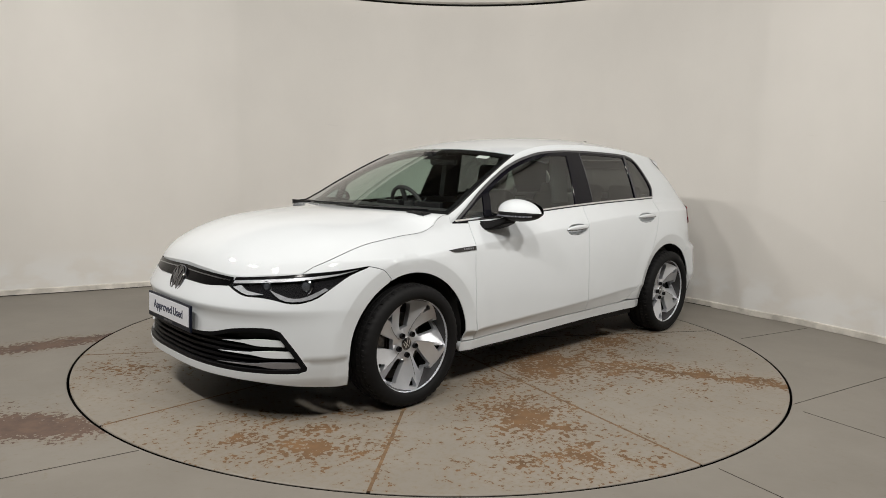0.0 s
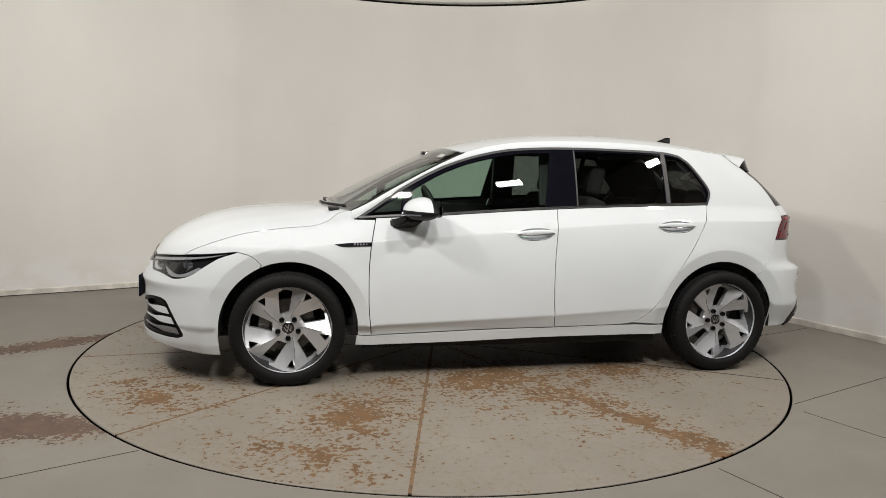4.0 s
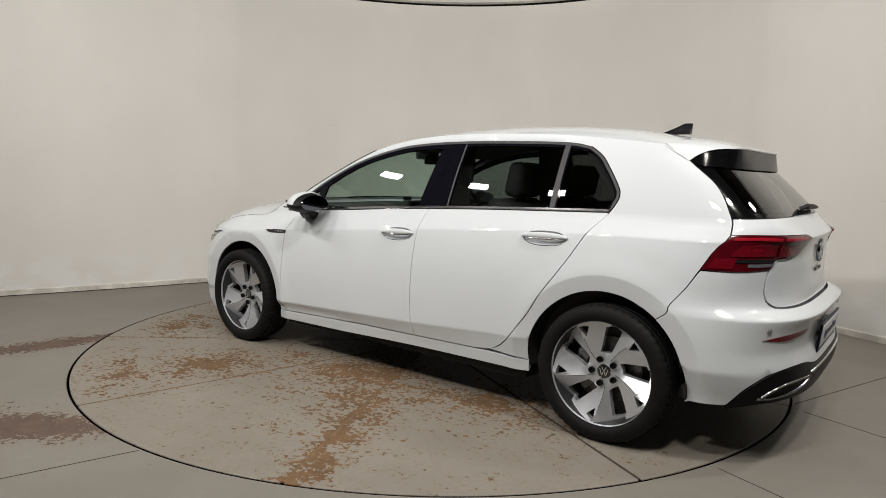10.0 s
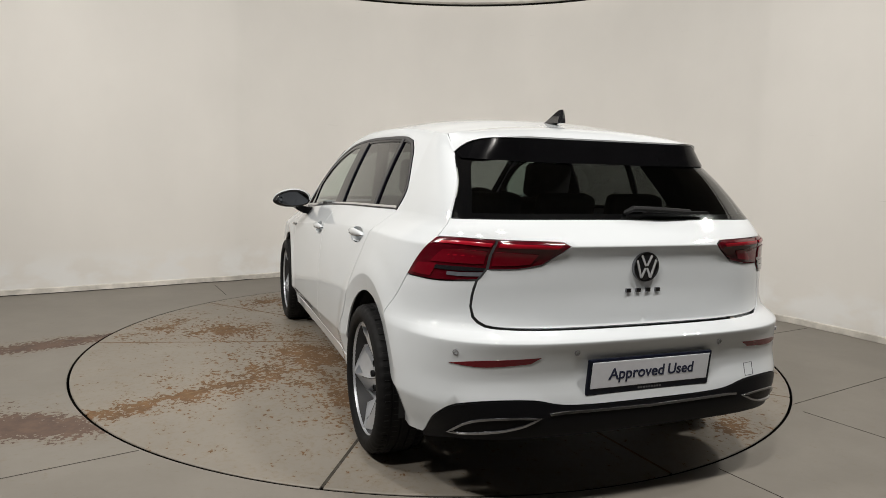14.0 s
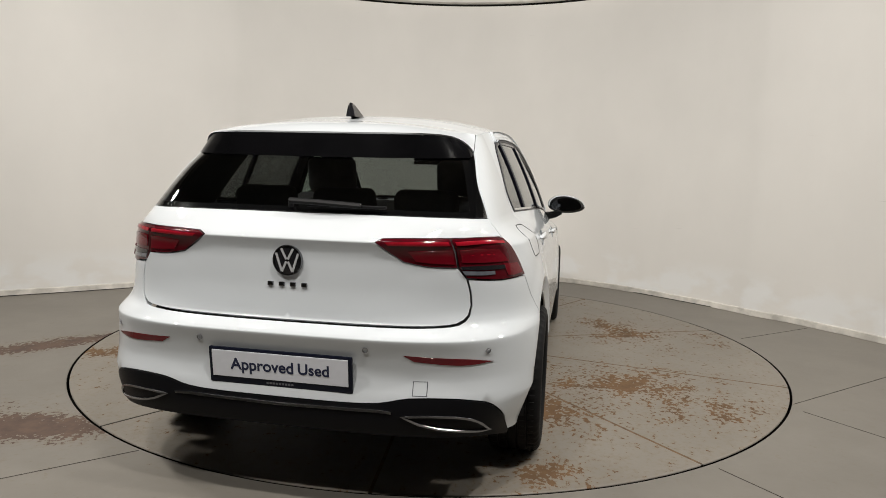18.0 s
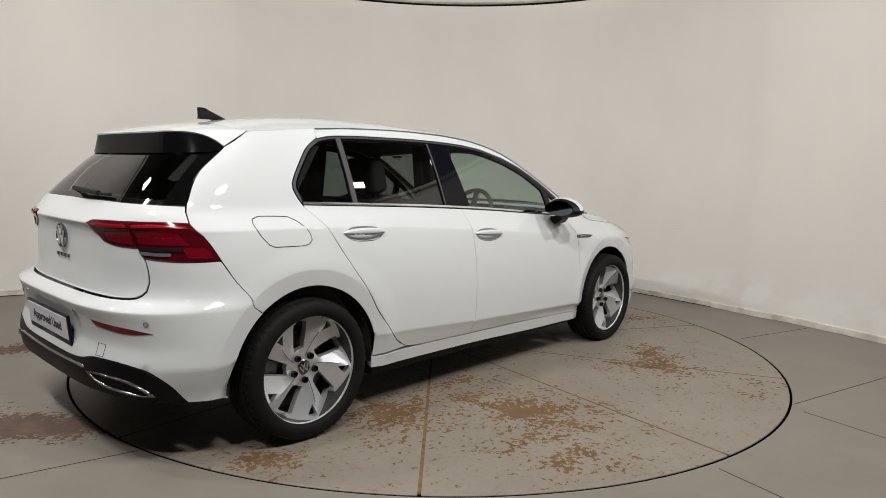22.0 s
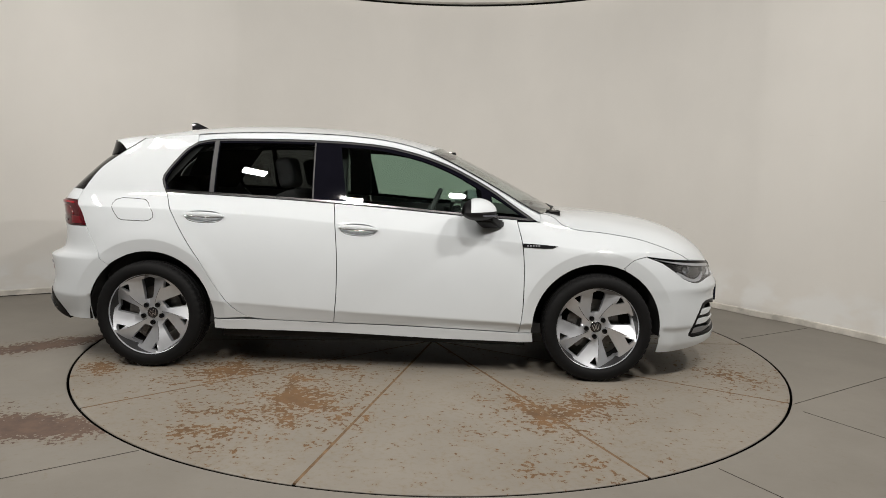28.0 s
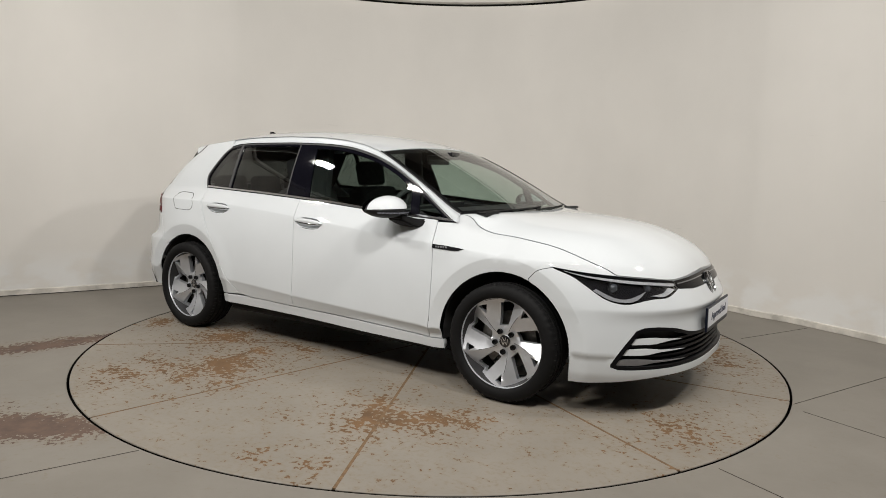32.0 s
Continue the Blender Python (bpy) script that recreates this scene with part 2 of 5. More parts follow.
CHROME = material("chrome", (0.82, 0.83, 0.85), 0.12, metal=1.0, vary=0.03, vary_scale=30)
RED_LENS = material("red_lens", (0.13, 0.003, 0.009), 0.10, coat=0.35, spec=0.3, vary=0.08, vary_scale=25)
RED_DARK = material("dark_red_lens", (0.070, 0.002, 0.006), 0.12, coat=0.35, spec=0.3, vary=0.1, vary_scale=25)
RED_BRIGHT = material("bright_red_lens", (0.30, 0.006, 0.016), 0.15, coat=0.35, spec=0.3, vary=0.1, vary_scale=30)
LENS_GREY = material("grey_lens", (0.12, 0.125, 0.145), 0.15, coat=1.0, vary=0.15, vary_scale=50)
LAMP_SILVER = material("lamp_silver", (0.45, 0.46, 0.49), 0.32, metal=0.5, vary=0.1, vary_scale=60)
REFLECTOR = material("lamp_reflector", (0.58, 0.60, 0.63), 0.3, metal=0.35, vary=0.12, vary_scale=60)
CLEAR = glass("clear_lens", (0.93, 0.94, 0.95))
GLASS = glass("green_tinted_glass", (0.54, 0.67, 0.60))
GLASS_DARK = glass("privacy_glass", (0.20, 0.212, 0.206))
GLASS_REAR = glass("dark_rear_glass", (0.24, 0.252, 0.244))
GLASS_SCREEN = glass("windscreen_glass", (0.70, 0.76, 0.73))
CHROME_DARK = material("dark_chrome", (0.26, 0.265, 0.28), 0.16, metal=1.0, vary=0.03, vary_scale=30)
LENS_DARK = material("dark_projector_lens", (0.05, 0.055, 0.065), 0.05, coat=1.0)
MIRROR = material("mirror_glass", (0.10, 0.105, 0.115), 0.03, metal=1.0)
PLATE = material("plate_white", (0.74, 0.76, 0.82), 0.35, coat=0.3, vary=0.03, vary_scale=30)
PLATE_FRAME = material("plate_frame_navy", (0.006, 0.008, 0.018), 0.35, spec=0.2, vary=0.1, vary_scale=30)
INK = material("navy_ink", (0.012, 0.018, 0.055), 0.5)
FABRIC = material("charcoal_seat_fabric", (0.065, 0.067, 0.070), 0.9, bump=0.4, scale=500, vary=0.2, vary_scale=25)
DASH = material("dark_dash_plastic", (0.045, 0.046, 0.048), 0.6, bump=0.2, scale=700, vary=0.1, vary_scale=12)
LINER = material("grey_headliner", (0.34, 0.34, 0.33), 0.95, bump=0.2, scale=600, vary=0.06, vary_scale=10)
STICKER = material("white_sticker", (0.75, 0.76, 0.76), 0.5)

# ---- studio ----
def node_floor(name, base, blobs, bare):
    """Worn grey floor paint, peeled to tan concrete in ragged flakes. Without blobs the mesh's own wear map steers it."""
    m = bpy.data.materials.new(name)
    m.use_nodes = True
    nt = m.node_tree
    N, L = nt.nodes.new, nt.links.new
    b = nt.nodes["Principled BSDF"]
    tc = N("ShaderNodeTexCoord")
    pos = tc.outputs["Object"]

    def math_node(op, a, c=None, clamp=False):
        n = N("ShaderNodeMath")
        n.operation, n.use_clamp = op, clamp
        for i, v in enumerate((a, c)):
            if v is None:
                continue
            if isinstance(v, (int, float)):
                n.inputs[i].default_value = v
            else:
                L(v, n.inputs[i])
        return n.outputs[0]

    def noise_node(scale, detail=6, rough=0.6, stretch=None):
        n = N("ShaderNodeTexNoise")
        n.inputs["Scale"].default_value, n.inputs["Detail"].default_value, n.inputs["Roughness"].default_value = scale, detail, rough
        if stretch:
            mp = N("ShaderNodeMapping")
            mp.inputs["Scale"].default_value = stretch
            L(pos, mp.inputs[0])
            L(mp.outputs[0], n.inputs["Vector"])
        else:
            L(pos, n.inputs["Vector"])
        return n.outputs[0]

    total = None
    for x, y, rx, ry, turn, k in blobs:
        mp = N("ShaderNodeMapping")
        mp.vector_type = "TEXTURE"
        mp.inputs["Location"].default_value = (x, y, 0)
        mp.inputs["Rotation"].default_value = (0, 0, radians(turn))
        mp.inputs["Scale"].default_value = (rx, ry, 1)
        L(pos, mp.inputs[0])
        ln = N("ShaderNodeVectorMath")
        ln.operation = "LENGTH"
        L(mp.outputs[0], ln.inputs[0])
        mr = N("ShaderNodeMapRange")
        mr.interpolation_type = "SMOOTHSTEP"
        mr.inputs[1].default_value, mr.inputs[2].default_value, mr.inputs[3].default_value, mr.inputs[4].default_value = 0.0, 2.3, k, 0.0
        L(ln.outputs["Value"], mr.inputs[0])
        total = mr.outputs[0] if total is None else math_node("MAXIMUM", total, mr.outputs[0])
    if total is None:
        at = N("ShaderNodeAttribute")
        at.attribute_name = "wear"
        total = at.outputs["Fac"]
    # flakes of two sizes
    flakes = math_node("ADD", math_node("MULTIPLY", noise_node(9, 6, 0.62), 0.42), math_node("MULTIPLY", noise_node(36, 6, 0.62), 0.58))
    flakes = math_node("ADD", math_node("MULTIPLY", math_node("SUBTRACT", flakes, 0.5), 1.9), 0.5)
    worn = math_node("ADD", flakes, math_node("MULTIPLY", total, 0.56))
    mask = N("ShaderNodeMapRange")
    mask.interpolation_type = "SMOOTHSTEP"
    mask.inputs[1].default_value, mask.inputs[2].default_value = 0.880, 0.900
    L(worn, mask.inputs[0])
    halo = N("ShaderNodeMapRange")
    halo.interpolation_type = "SMOOTHSTEP"
    halo.inputs[1].default_value, halo.inputs[2].default_value, halo.inputs[4].default_value = 0.62, 0.90, 0.45
    L(worn, halo.inputs[0])
    ramp = N("ShaderNodeValToRGB")
    ramp.color_ramp.elements[0].color = (base[0] * 0.90, base[1] * 0.90, base[2] * 0.90, 1)
    ramp.color_ramp.elements[0].position = 0.3
    ramp.color_ramp.elements[1].color = (base[0] * 1.10, base[1] * 1.10, base[2] * 1.11, 1)
    ramp.color_ramp.elements[1].position = 0.7
    L(noise_node(1.6, 9, 0.66, (1, 1, 1)), ramp.inputs[0])
    tan = N("ShaderNodeValToRGB")
    tan.color_ramp.elements[0].color = (bare[0] * 0.62, bare[1] * 0.66, bare[2] * 0.74, 1)
    tan.color_ramp.elements[0].position = 0.35
    tan.color_ramp.elements[1].color = (*bare, 1)
    tan.color_ramp.elements[1].position = 0.65
    L(noise_node(7, 7, 0.7), tan.inputs[0])
    mixh = N("ShaderNodeMix")
    mixh.data_type = "RGBA"
    L(halo.outputs[0], mixh.inputs[0])
    L(ramp.outputs[0], mixh.inputs[6])
    mixh.inputs[7].default_value = (base[0] * 0.86, base[1] * 0.74, base[2] * 0.58, 1)
    mix = N("ShaderNodeMix")
    mix.data_type = "RGBA"
    L(mask.outputs[0], mix.inputs[0])
    L(mixh.outputs[2], mix.inputs[6])
    L(tan.outputs[0], mix.inputs[7])
    # specks of dirt
    speck = N("ShaderNodeMapRange")
    speck.inputs[1].default_value, speck.inputs[2].default_value, speck.inputs[3].default_value, speck.inputs[4].default_value = 0.70, 0.76, 1.0, 0.72
    L(noise_node(38, 4, 0.7), speck.inputs[0])
    sc = N("ShaderNodeVectorMath")
    sc.operation = "SCALE"
    L(mix.outputs[2], sc.inputs[0])
    L(speck.outputs[0], sc.inputs["Scale"])
    L(sc.outputs[0], b.inputs["Base Color"])
    rg = N("ShaderNodeMapRange")
    rg.inputs[3].default_value, rg.inputs[4].default_value = 0.50, 0.85
    L(mask.outputs[0], rg.inputs[0])
    L(rg.outputs[0], b.inputs["Roughness"])
    b.inputs["Specular IOR Level"].default_value = 0.35
    hgt = math_node("SUBTRACT", math_node("MULTIPLY", noise_node(60, 5, 0.6), 0.5), mask.outputs[0])
    bp = N("ShaderNodeBump")
    bp.inputs["Strength"].default_value, bp.inputs["Distance"].default_value = 0.35, 0.0015
    L(hgt, bp.inputs["Height"])
    L(bp.outputs[0], b.inputs["Normal"])
    return m


FLOOR_BASE = (0.256, 0.232, 0.198)
# worn patches of the turntable: place, two half widths, turn, strength
WEAR_REAR = ((-1.92, -0.86, 0.09, 0.10, 101, 0.85), (-1.18, -0.84, 0.17, 0.15, 149, 0.85), (-0.67, -0.74, 0.19, 0.12, 149, 0.60), (-0.73, -0.93, 0.13, 0.10, 101, 0.70), (-1.11, -1.52, 0.18, 0.10, 101, 0.50),
             (-0.50, -0.74, 0.17, 0.11, 125, 0.60), (-1.04, -1.73, 0.12, 0.12, 26, 0.64), (-0.90, -1.50, 0.20, 0.09, 149, 0.66), (-0.64, -1.26, 0.14, 0.20, 26, 0.92), (-0.88, -1.79, 0.12, 0.09, 101, 0.72), (-0.70, -1.48, 0.14, 0.12, 125, 0.78), (-0.26, -1.52, 0.06, 0.08, 149, 0.55))
WEAR_RIGHT = ((0.26, -1.63, 0.13, 0.14, 26, 0.48), (0.49, -1.99, 0.09, 0.08, 26, 0.55), (0.74, -1.91, 0.11, 0.10, 26, 0.50), (0.60, -1.36, 0.10, 0.16, 26, 0.86), (0.77, -1.30, 0.12, 0.12, 125, 0.80), (0.88, -1.20, 0.12, 0.09, 26, 0.88),
              (1.85, -0.60, 0.15, 0.17, 26, 0.66), (1.73, 0.71, 0.20, 0.16, 5, 0.66), (1.50, 0.86, 0.15, 0.08, 136, 0.68), (1.27, 0.81, 0.14, 0.09, 136, 0.55), (1.66, 0.98, 0.16, 0.09, 136, 0.88), (0.70, 1.19, 0.12, 0.11, 5, 0.75), (0.99, 1.71, 0.19, 0.08, 160, 0.68), (0.63, 1.35, 0.13, 0.20, 136, 0.92))
WEAR_LEFT = ((0.81, 1.79, 0.17, 0.13, 5, 0.74), (0.40, 0.92, 0.15, 0.13, 136, 0.68), (0.61, 1.54, 0.19, 0.12, 54, 0.66), (0.68, 1.95, 0.09, 0.07, 136, 0.66), (-0.03, 1.33, 0.13, 0.10, 5, 0.54), (-0.05, 0.92, 0.17, 0.16, 54, 0.92), (-0.41, 1.74, 0.06, 0.05, 29, 0.66), (-0.23, 0.84, 0.22, 0.20, 136, 0.88),
             (-0.44, 1.17, 0.20, 0.17, 136, 0.78), (-0.56, 1.48, 0.16, 0.13, 136, 0.64), (-0.90, 1.89, 0.14, 0.05, 114, 0.88), (-0.77, 1.59, 0.09, 0.15, 5, 0.76))
WEAR_SIDE = ((-0.66, 1.33, 0.12, 0.20, 29, 0.70), (-0.60, 0.88, 0.19, 0.13, 29, 0.70), (-0.74, 0.99, 0.15, 0.09, 54, 0.68), (-1.01, 0.81, 0.25, 0.14, 5, 0.82), (-1.14, 0.67, 0.15, 0.09, 29, 0.64))
JOINT_ANGLE = 4.6       # bearing of the first joint between the turntable's sectors


def wear(x, y):
    """How far the turntable's paint has come off at a place, 0 to about 1."""
    w = 0.26
    for cx, cy, rx, ry, turn, k in (*WEAR_REAR, *WEAR_RIGHT, *WEAR_LEFT, *WEAR_SIDE):
        c, s_ = math.cos(radians(turn)), math.sin(radians(turn))
        u, v = ((x - cx) * c + (y - cy) * s_) / rx, ((y - cy) * c - (x - cx) * s_) / ry
        d = u * u + v * v
        if d < 30:
            w = max(w, 1.08 * k * math.exp(-d / 2.8), 0.26 + (0.78 * k - 0.26) * math.exp(-d / 6.5))
    r, a = math.hypot(x, y), math.degrees(math.atan2(y, x))
    off = (a - JOINT_ANGLE + 18.15) % 36.3 - 18.15
    side = abs(r * math.sin(radians(off)))
    rusty = min(1.0, max(0.0, (r - 1.1) / 0.7)) if 108 < a < 119 else 0
    return min(1.05, w + (0.20 + 0.22 * rusty) * math.exp(-(side / (0.012 + 0.022 * rusty)) ** 2))


FLOOR_BLOBS = ((-2.52, -0.35, 0.55, 0.12, 38, 1.12), (-3.1, -0.80, 0.5, 0.2, 40, 1.0), (-1.80, -1.69, 0.30, 0.14, -5, 1.22), (-2.4, -1.85, 0.5, 0.28, 20, 1.0))
DISC_MAT = node_floor("worn_disc_paint", FLOOR_BASE, (), (0.200, 0.114, 0.056))
FLOOR_MAT = node_floor("worn_floor_paint", (0.230, 0.212, 0.185), FLOOR_BLOBS, (0.160, 0.106, 0.080))


def wall_paint(name, colour):
    """White roller paint: cloudy coats, brighter touch-ups near the floor, a few thin level scratches."""
    m = material(name, colour, 0.75, spec=0.2, bump=0.06, scale=90, vary=0.03, vary_scale=0.9)
    nt = m.node_tree
    N, L = nt.nodes.new, nt.links.new
    b = nt.nodes["Principled BSDF"]
    base = b.inputs["Base Color"].links[0].from_socket
    tc, xyz = N("ShaderNodeTexCoord"), N("ShaderNodeSeparateXYZ")
    L(tc.outputs["Object"], xyz.inputs[0])

    def blotch(scale, stretch, lo, hi, out0, out1):
        mp, n, r = N("ShaderNodeMapping"), N("ShaderNodeTexNoise"), N("ShaderNodeMapRange")
        mp.inputs["Scale"].default_value = stretch
        n.inputs["Scale"].default_value, n.inputs["Detail"].default_value = scale, 4
        r.inputs[1].default_value, r.inputs[2].default_value, r.inputs[3].default_value, r.inputs[4].default_value = lo, hi, out0, out1
        L(tc.outputs["Object"], mp.inputs[0])
        L(mp.outputs[0], n.inputs["Vector"])
        L(n.outputs[0], r.inputs[0])
        return r.outputs[0]

    def times(a, c):
        n = N("ShaderNodeMath")
        n.operation = "MULTIPLY"
        for i, v in enumerate((a, c)):
            if isinstance(v, float):
                n.inputs[i].default_value = v
            else:
                L(v, n.inputs[i])
        return n.outputs[0]
    coats = blotch(1.7, (1, 1, 0.45), 0.40, 0.62, 0.986, 1.012)
    scratch = blotch(2.2, (0.9, 0.9, 38), 0.735, 0.775, 1.0, 0.86)
    low = N("ShaderNodeMapRange")
    low.inputs[1].default_value, low.inputs[2].default_value, low.inputs[3].default_value, low.inputs[4].default_value = 0.42, 0.22, 0.0, 1.0
    L(xyz.outputs[2], low.inputs[0])
    touch = times(low.outputs[0], blotch(2.6, (1, 1, 1.6), 0.44, 0.56, 0.0, 1.0))
    mul, sc = N("ShaderNodeVectorMath"), N("ShaderNodeMix")
    mul.operation = "SCALE"
    L(base, mul.inputs[0])
    L(times(coats, scratch), mul.inputs["Scale"])
    sc.data_type = "RGBA"
    L(touch, sc.inputs[0])
    L(mul.outputs[0], sc.inputs[6])
    sc.inputs[7].default_value = (0.83, 0.83, 0.82, 1)
    L(sc.outputs[2], b.inputs["Base Color"])
    return m


WALL = wall_paint("white_wall_paint", (0.795, 0.775, 0.742))
SKIRT = material("scuffed_white_skirting", (0.66, 0.63, 0.58), 0.6, vary=0.26, vary_scale=9, bump=0.2, scale=80)
CEILING = material("dark_roof_void", (0.06, 0.052, 0.042), 0.9, vary=0.3, vary_scale=3)
DARK_WALL = material("dull_grey_wall", (0.16, 0.15, 0.14), 0.85, vary=0.2, vary_scale=1.5)
SEAM = material("dark_joint", (0.012, 0.011, 0.010), 0.9, spec=0.05, vary=0.3, vary_scale=30)
SEAM_FLOOR = material("dusty_joint", (0.07, 0.062, 0.053), 0.9, spec=0.05, vary=0.35, vary_scale=18)
SEAM_TAN = material("rusty_joint", (0.17, 0.105, 0.056), 0.9, vary=0.35, vary_scale=25)

# the curved wall: an arc about the turntable that runs out straight to both sides
WALL_R, WALL_H = 3.05, 3.03


def wall_line():
    pts = []
    a0, a1 = radians(22), radians(133)
    for k in range(61):
        a = a0 + (a1 - a0) * k / 60
        r = WALL_R - 0.10 * math.exp(-((a - radians(38)) / 0.28) ** 2)
        pts.append(Vector((r * math.cos(a), r * math.sin(a), 0)))
    right = [Vector((3.02, 0.86, 0)), Vector((3.25, 0.46, 0)), Vector((3.42, 0.12, 0)), Vector((3.78, -0.8, 0)), Vector((3.95, -1.6, 0))]
    left = [Vector((-2.45, 2.01, 0)), Vector((-2.79, 1.77, 0)), Vector((-3.31, 1.43, 0)), Vector((-3.81, 1.13, 0)), Vector((-4.6, 0.62, 0)), Vector((-5.0, -0.4, 0)), Vector((-5.1, -1.6, 0))]
    return right[::-1] + pts + left


def strip(name, line, offsets, material_, parent=None, label="", smooth=True):
    """Sweeps a section of (outwards, up) along a line on the floor."""
    n = len(line)
    rows = []
    for i, p in enumerate(line):
        d = (line[min(i + 1, n - 1)] - line[max(i - 1, 0)]).normalized()
        out = Vector((d.y, -d.x, 0))
        rows.append([p + out * o + Vector((0, 0, z)) for o, z in offsets])
    m = len(offsets)
    verts = [v for r in rows for v in r]
    faces = [(i * m + j, i * m + (j + 1) % m, (i + 1) * m + (j + 1) % m, (i + 1) * m + j) for i in range(n - 1) for j in range(m)]
    ob = link(name, verts, faces, material_, parent, label, smooth=False)
    if smooth:
        ob.data.polygons.foreach_set("use_smooth", [True] * len(ob.data.polygons))
        ob.data.set_sharp_from_angle(angle=radians(35))
    return ob


LINE = wall_line()
wall = tagged(strip("wall_curved", LINE, [(0, 0), (0.12, 0), (0.12, WALL_H), (0, WALL_H)], WALL), "white painted curved studio wall", kind="structure")
tagged(strip("trim_wall_top", LINE, [(-0.006, WALL_H - 0.012), (0.14, WALL_H - 0.012), (0.14, WALL_H + 0.004), (-0.006, WALL_H + 0.004)], SEAM), "thin dark edge along the wall's top", kind="structure")
tagged(strip("ceiling_rim", LINE, [(-0.10, WALL_H + 0.008), (0.16, WALL_H + 0.008), (0.16, WALL_H + 0.06), (-0.10, WALL_H + 0.06)], WALL), "white rim board over the wall", kind="structure")
# skirting in lengths
k0 = 0
while k0 < len(LINE) - 1:
    k1 = min(len(LINE) - 1, k0 + 9)
    foot = 0.002 + 0.005 * (k0 // 9 % 3 == 1)       # some lengths stand clear of the floor
    tagged(strip("baseboard", LINE[k0:k1 + 1], [(-0.014, foot), (0.002, foot), (0.002, 0.052), (-0.008, 0.055), (-0.014, 0.048)], SKIRT), "scuffed white skirting board", kind="structure")
    k0 = k1
# near-black strip set back under the boards, drawing the gap's shadow line
tagged(strip("trim_skirting_shade", LINE, [(-0.006, 0.0012), (0.001, 0.0012), (0.001, 0.011), (-0.006, 0.011)], SEAM), "dark strip for the shadow line in the gap under the skirting", kind="structure")
back = bmesh.new()
slab(back, -5.2, 4.2, -6.6, -6.5, 0, WALL_H + 1.6)
tagged(part("wall_back", back, DARK_WALL, None, "plain wall behind the camera"), kind="structure")
for x0, x1 in ((3.95, 4.10), (-5.25, -5.10)):
    bm = bmesh.new()
    slab(bm, x0, x1, -6.5, -1.6, 0, WALL_H + 1.6)
    tagged(part("wall_side", bm, DARK_WALL, None, "plain dull side wall"), kind="structure")
lid = bmesh.new()
slab(lid, -5.4, 4.4, -6.7, 3.6, WALL_H + 1.6, WALL_H + 1.7)
tagged(part("ceiling", lid, CEILING, None, "dark open roof space"), kind="structure")
up = strip("wall_upper", [p * 1.0 for p in LINE], [(0.16, WALL_H + 0.06), (0.22, WALL_H + 0.06), (0.22, WALL_H + 1.6), (0.16, WALL_H + 1.6)], CEILING)
tagged(up, "dark upper wall above the studio", kind="structure")

# fixed floor: a sheet with a round well for the turntable
GAP = 0.0135
ring_n = 160
verts, faces = [], []
for k in range(ring_n):
    a = 2 * math.pi * k / ring_n
    c, s_ = math.cos(a), math.sin(a)
    far = min(5.3 / max(1e-6, abs(c)), 7.0 / max(1e-6, abs(s_)))
    for r, z in ((DISC_R + GAP + 0.003, -0.004), (DISC_R + GAP, -0.003), (DISC_R + GAP + 0.004, 0.0), (2.7, 0.0), (far, 0.0)):
        verts.append(Vector((r * c, r * s_, z)))
for k in range(ring_n):
    q = (k + 1) % ring_n
    for j in range(4):
        faces.append((k * 5 + j, k * 5 + j + 1, q * 5 + j + 1, q * 5 + j))
floor = tagged(link("floor", verts, faces, FLOOR_MAT, None, "worn grey painted concrete floor", smooth=False), kind="structure")
pit = bmesh.new()
slab(pit, -2.4, 2.4, -2.4, 2.4, -0.2, -0.15)
tagged(part("floor_pit", pit, SEAM, None, "dark pit under the turntable"), kind="structure")
for (x0, y0), (x1, y1) in (((-2.60, -2.88), (-1.22, -1.92)), ((1.95, -1.16), (3.60, -0.14)), ((1.94, -1.27), (2.60, -2.33)), ((1.20, -1.97), (1.50, -2.48)), ((2.32, 0.27), (3.05, 0.68)), ((-2.19, 1.95), (-1.93, 1.47))):
    d = Vector((x1 - x0, y1 - y0, 0))
    bm = bmesh.new()
    slab(bm, 0, d.length, -0.0022, 0.0022, -0.01, 0.0012, 0, Matrix.Translation((x0, y0, 0)) @ Matrix.Rotation(math.atan2(d.y, d.x), 4, "Z"))
    part("floor_joint", bm, SEAM_FLOOR, floor)

for r in (DISC_R - 0.004, DISC_R + GAP + 0.002):
    ring = [Vector((r * math.cos(a), r * math.sin(a), z)) for a in np.linspace(0, 2 * math.pi, 161)[:-1] for z in (-0.004, -0.15)]
    link("floor_joint", ring, [(2 * k, 2 * k + 1, (2 * k + 3) % 320, (2 * k + 2) % 320) for k in range(160)], SEAM, floor, "dark gap round the turntable", smooth=False)

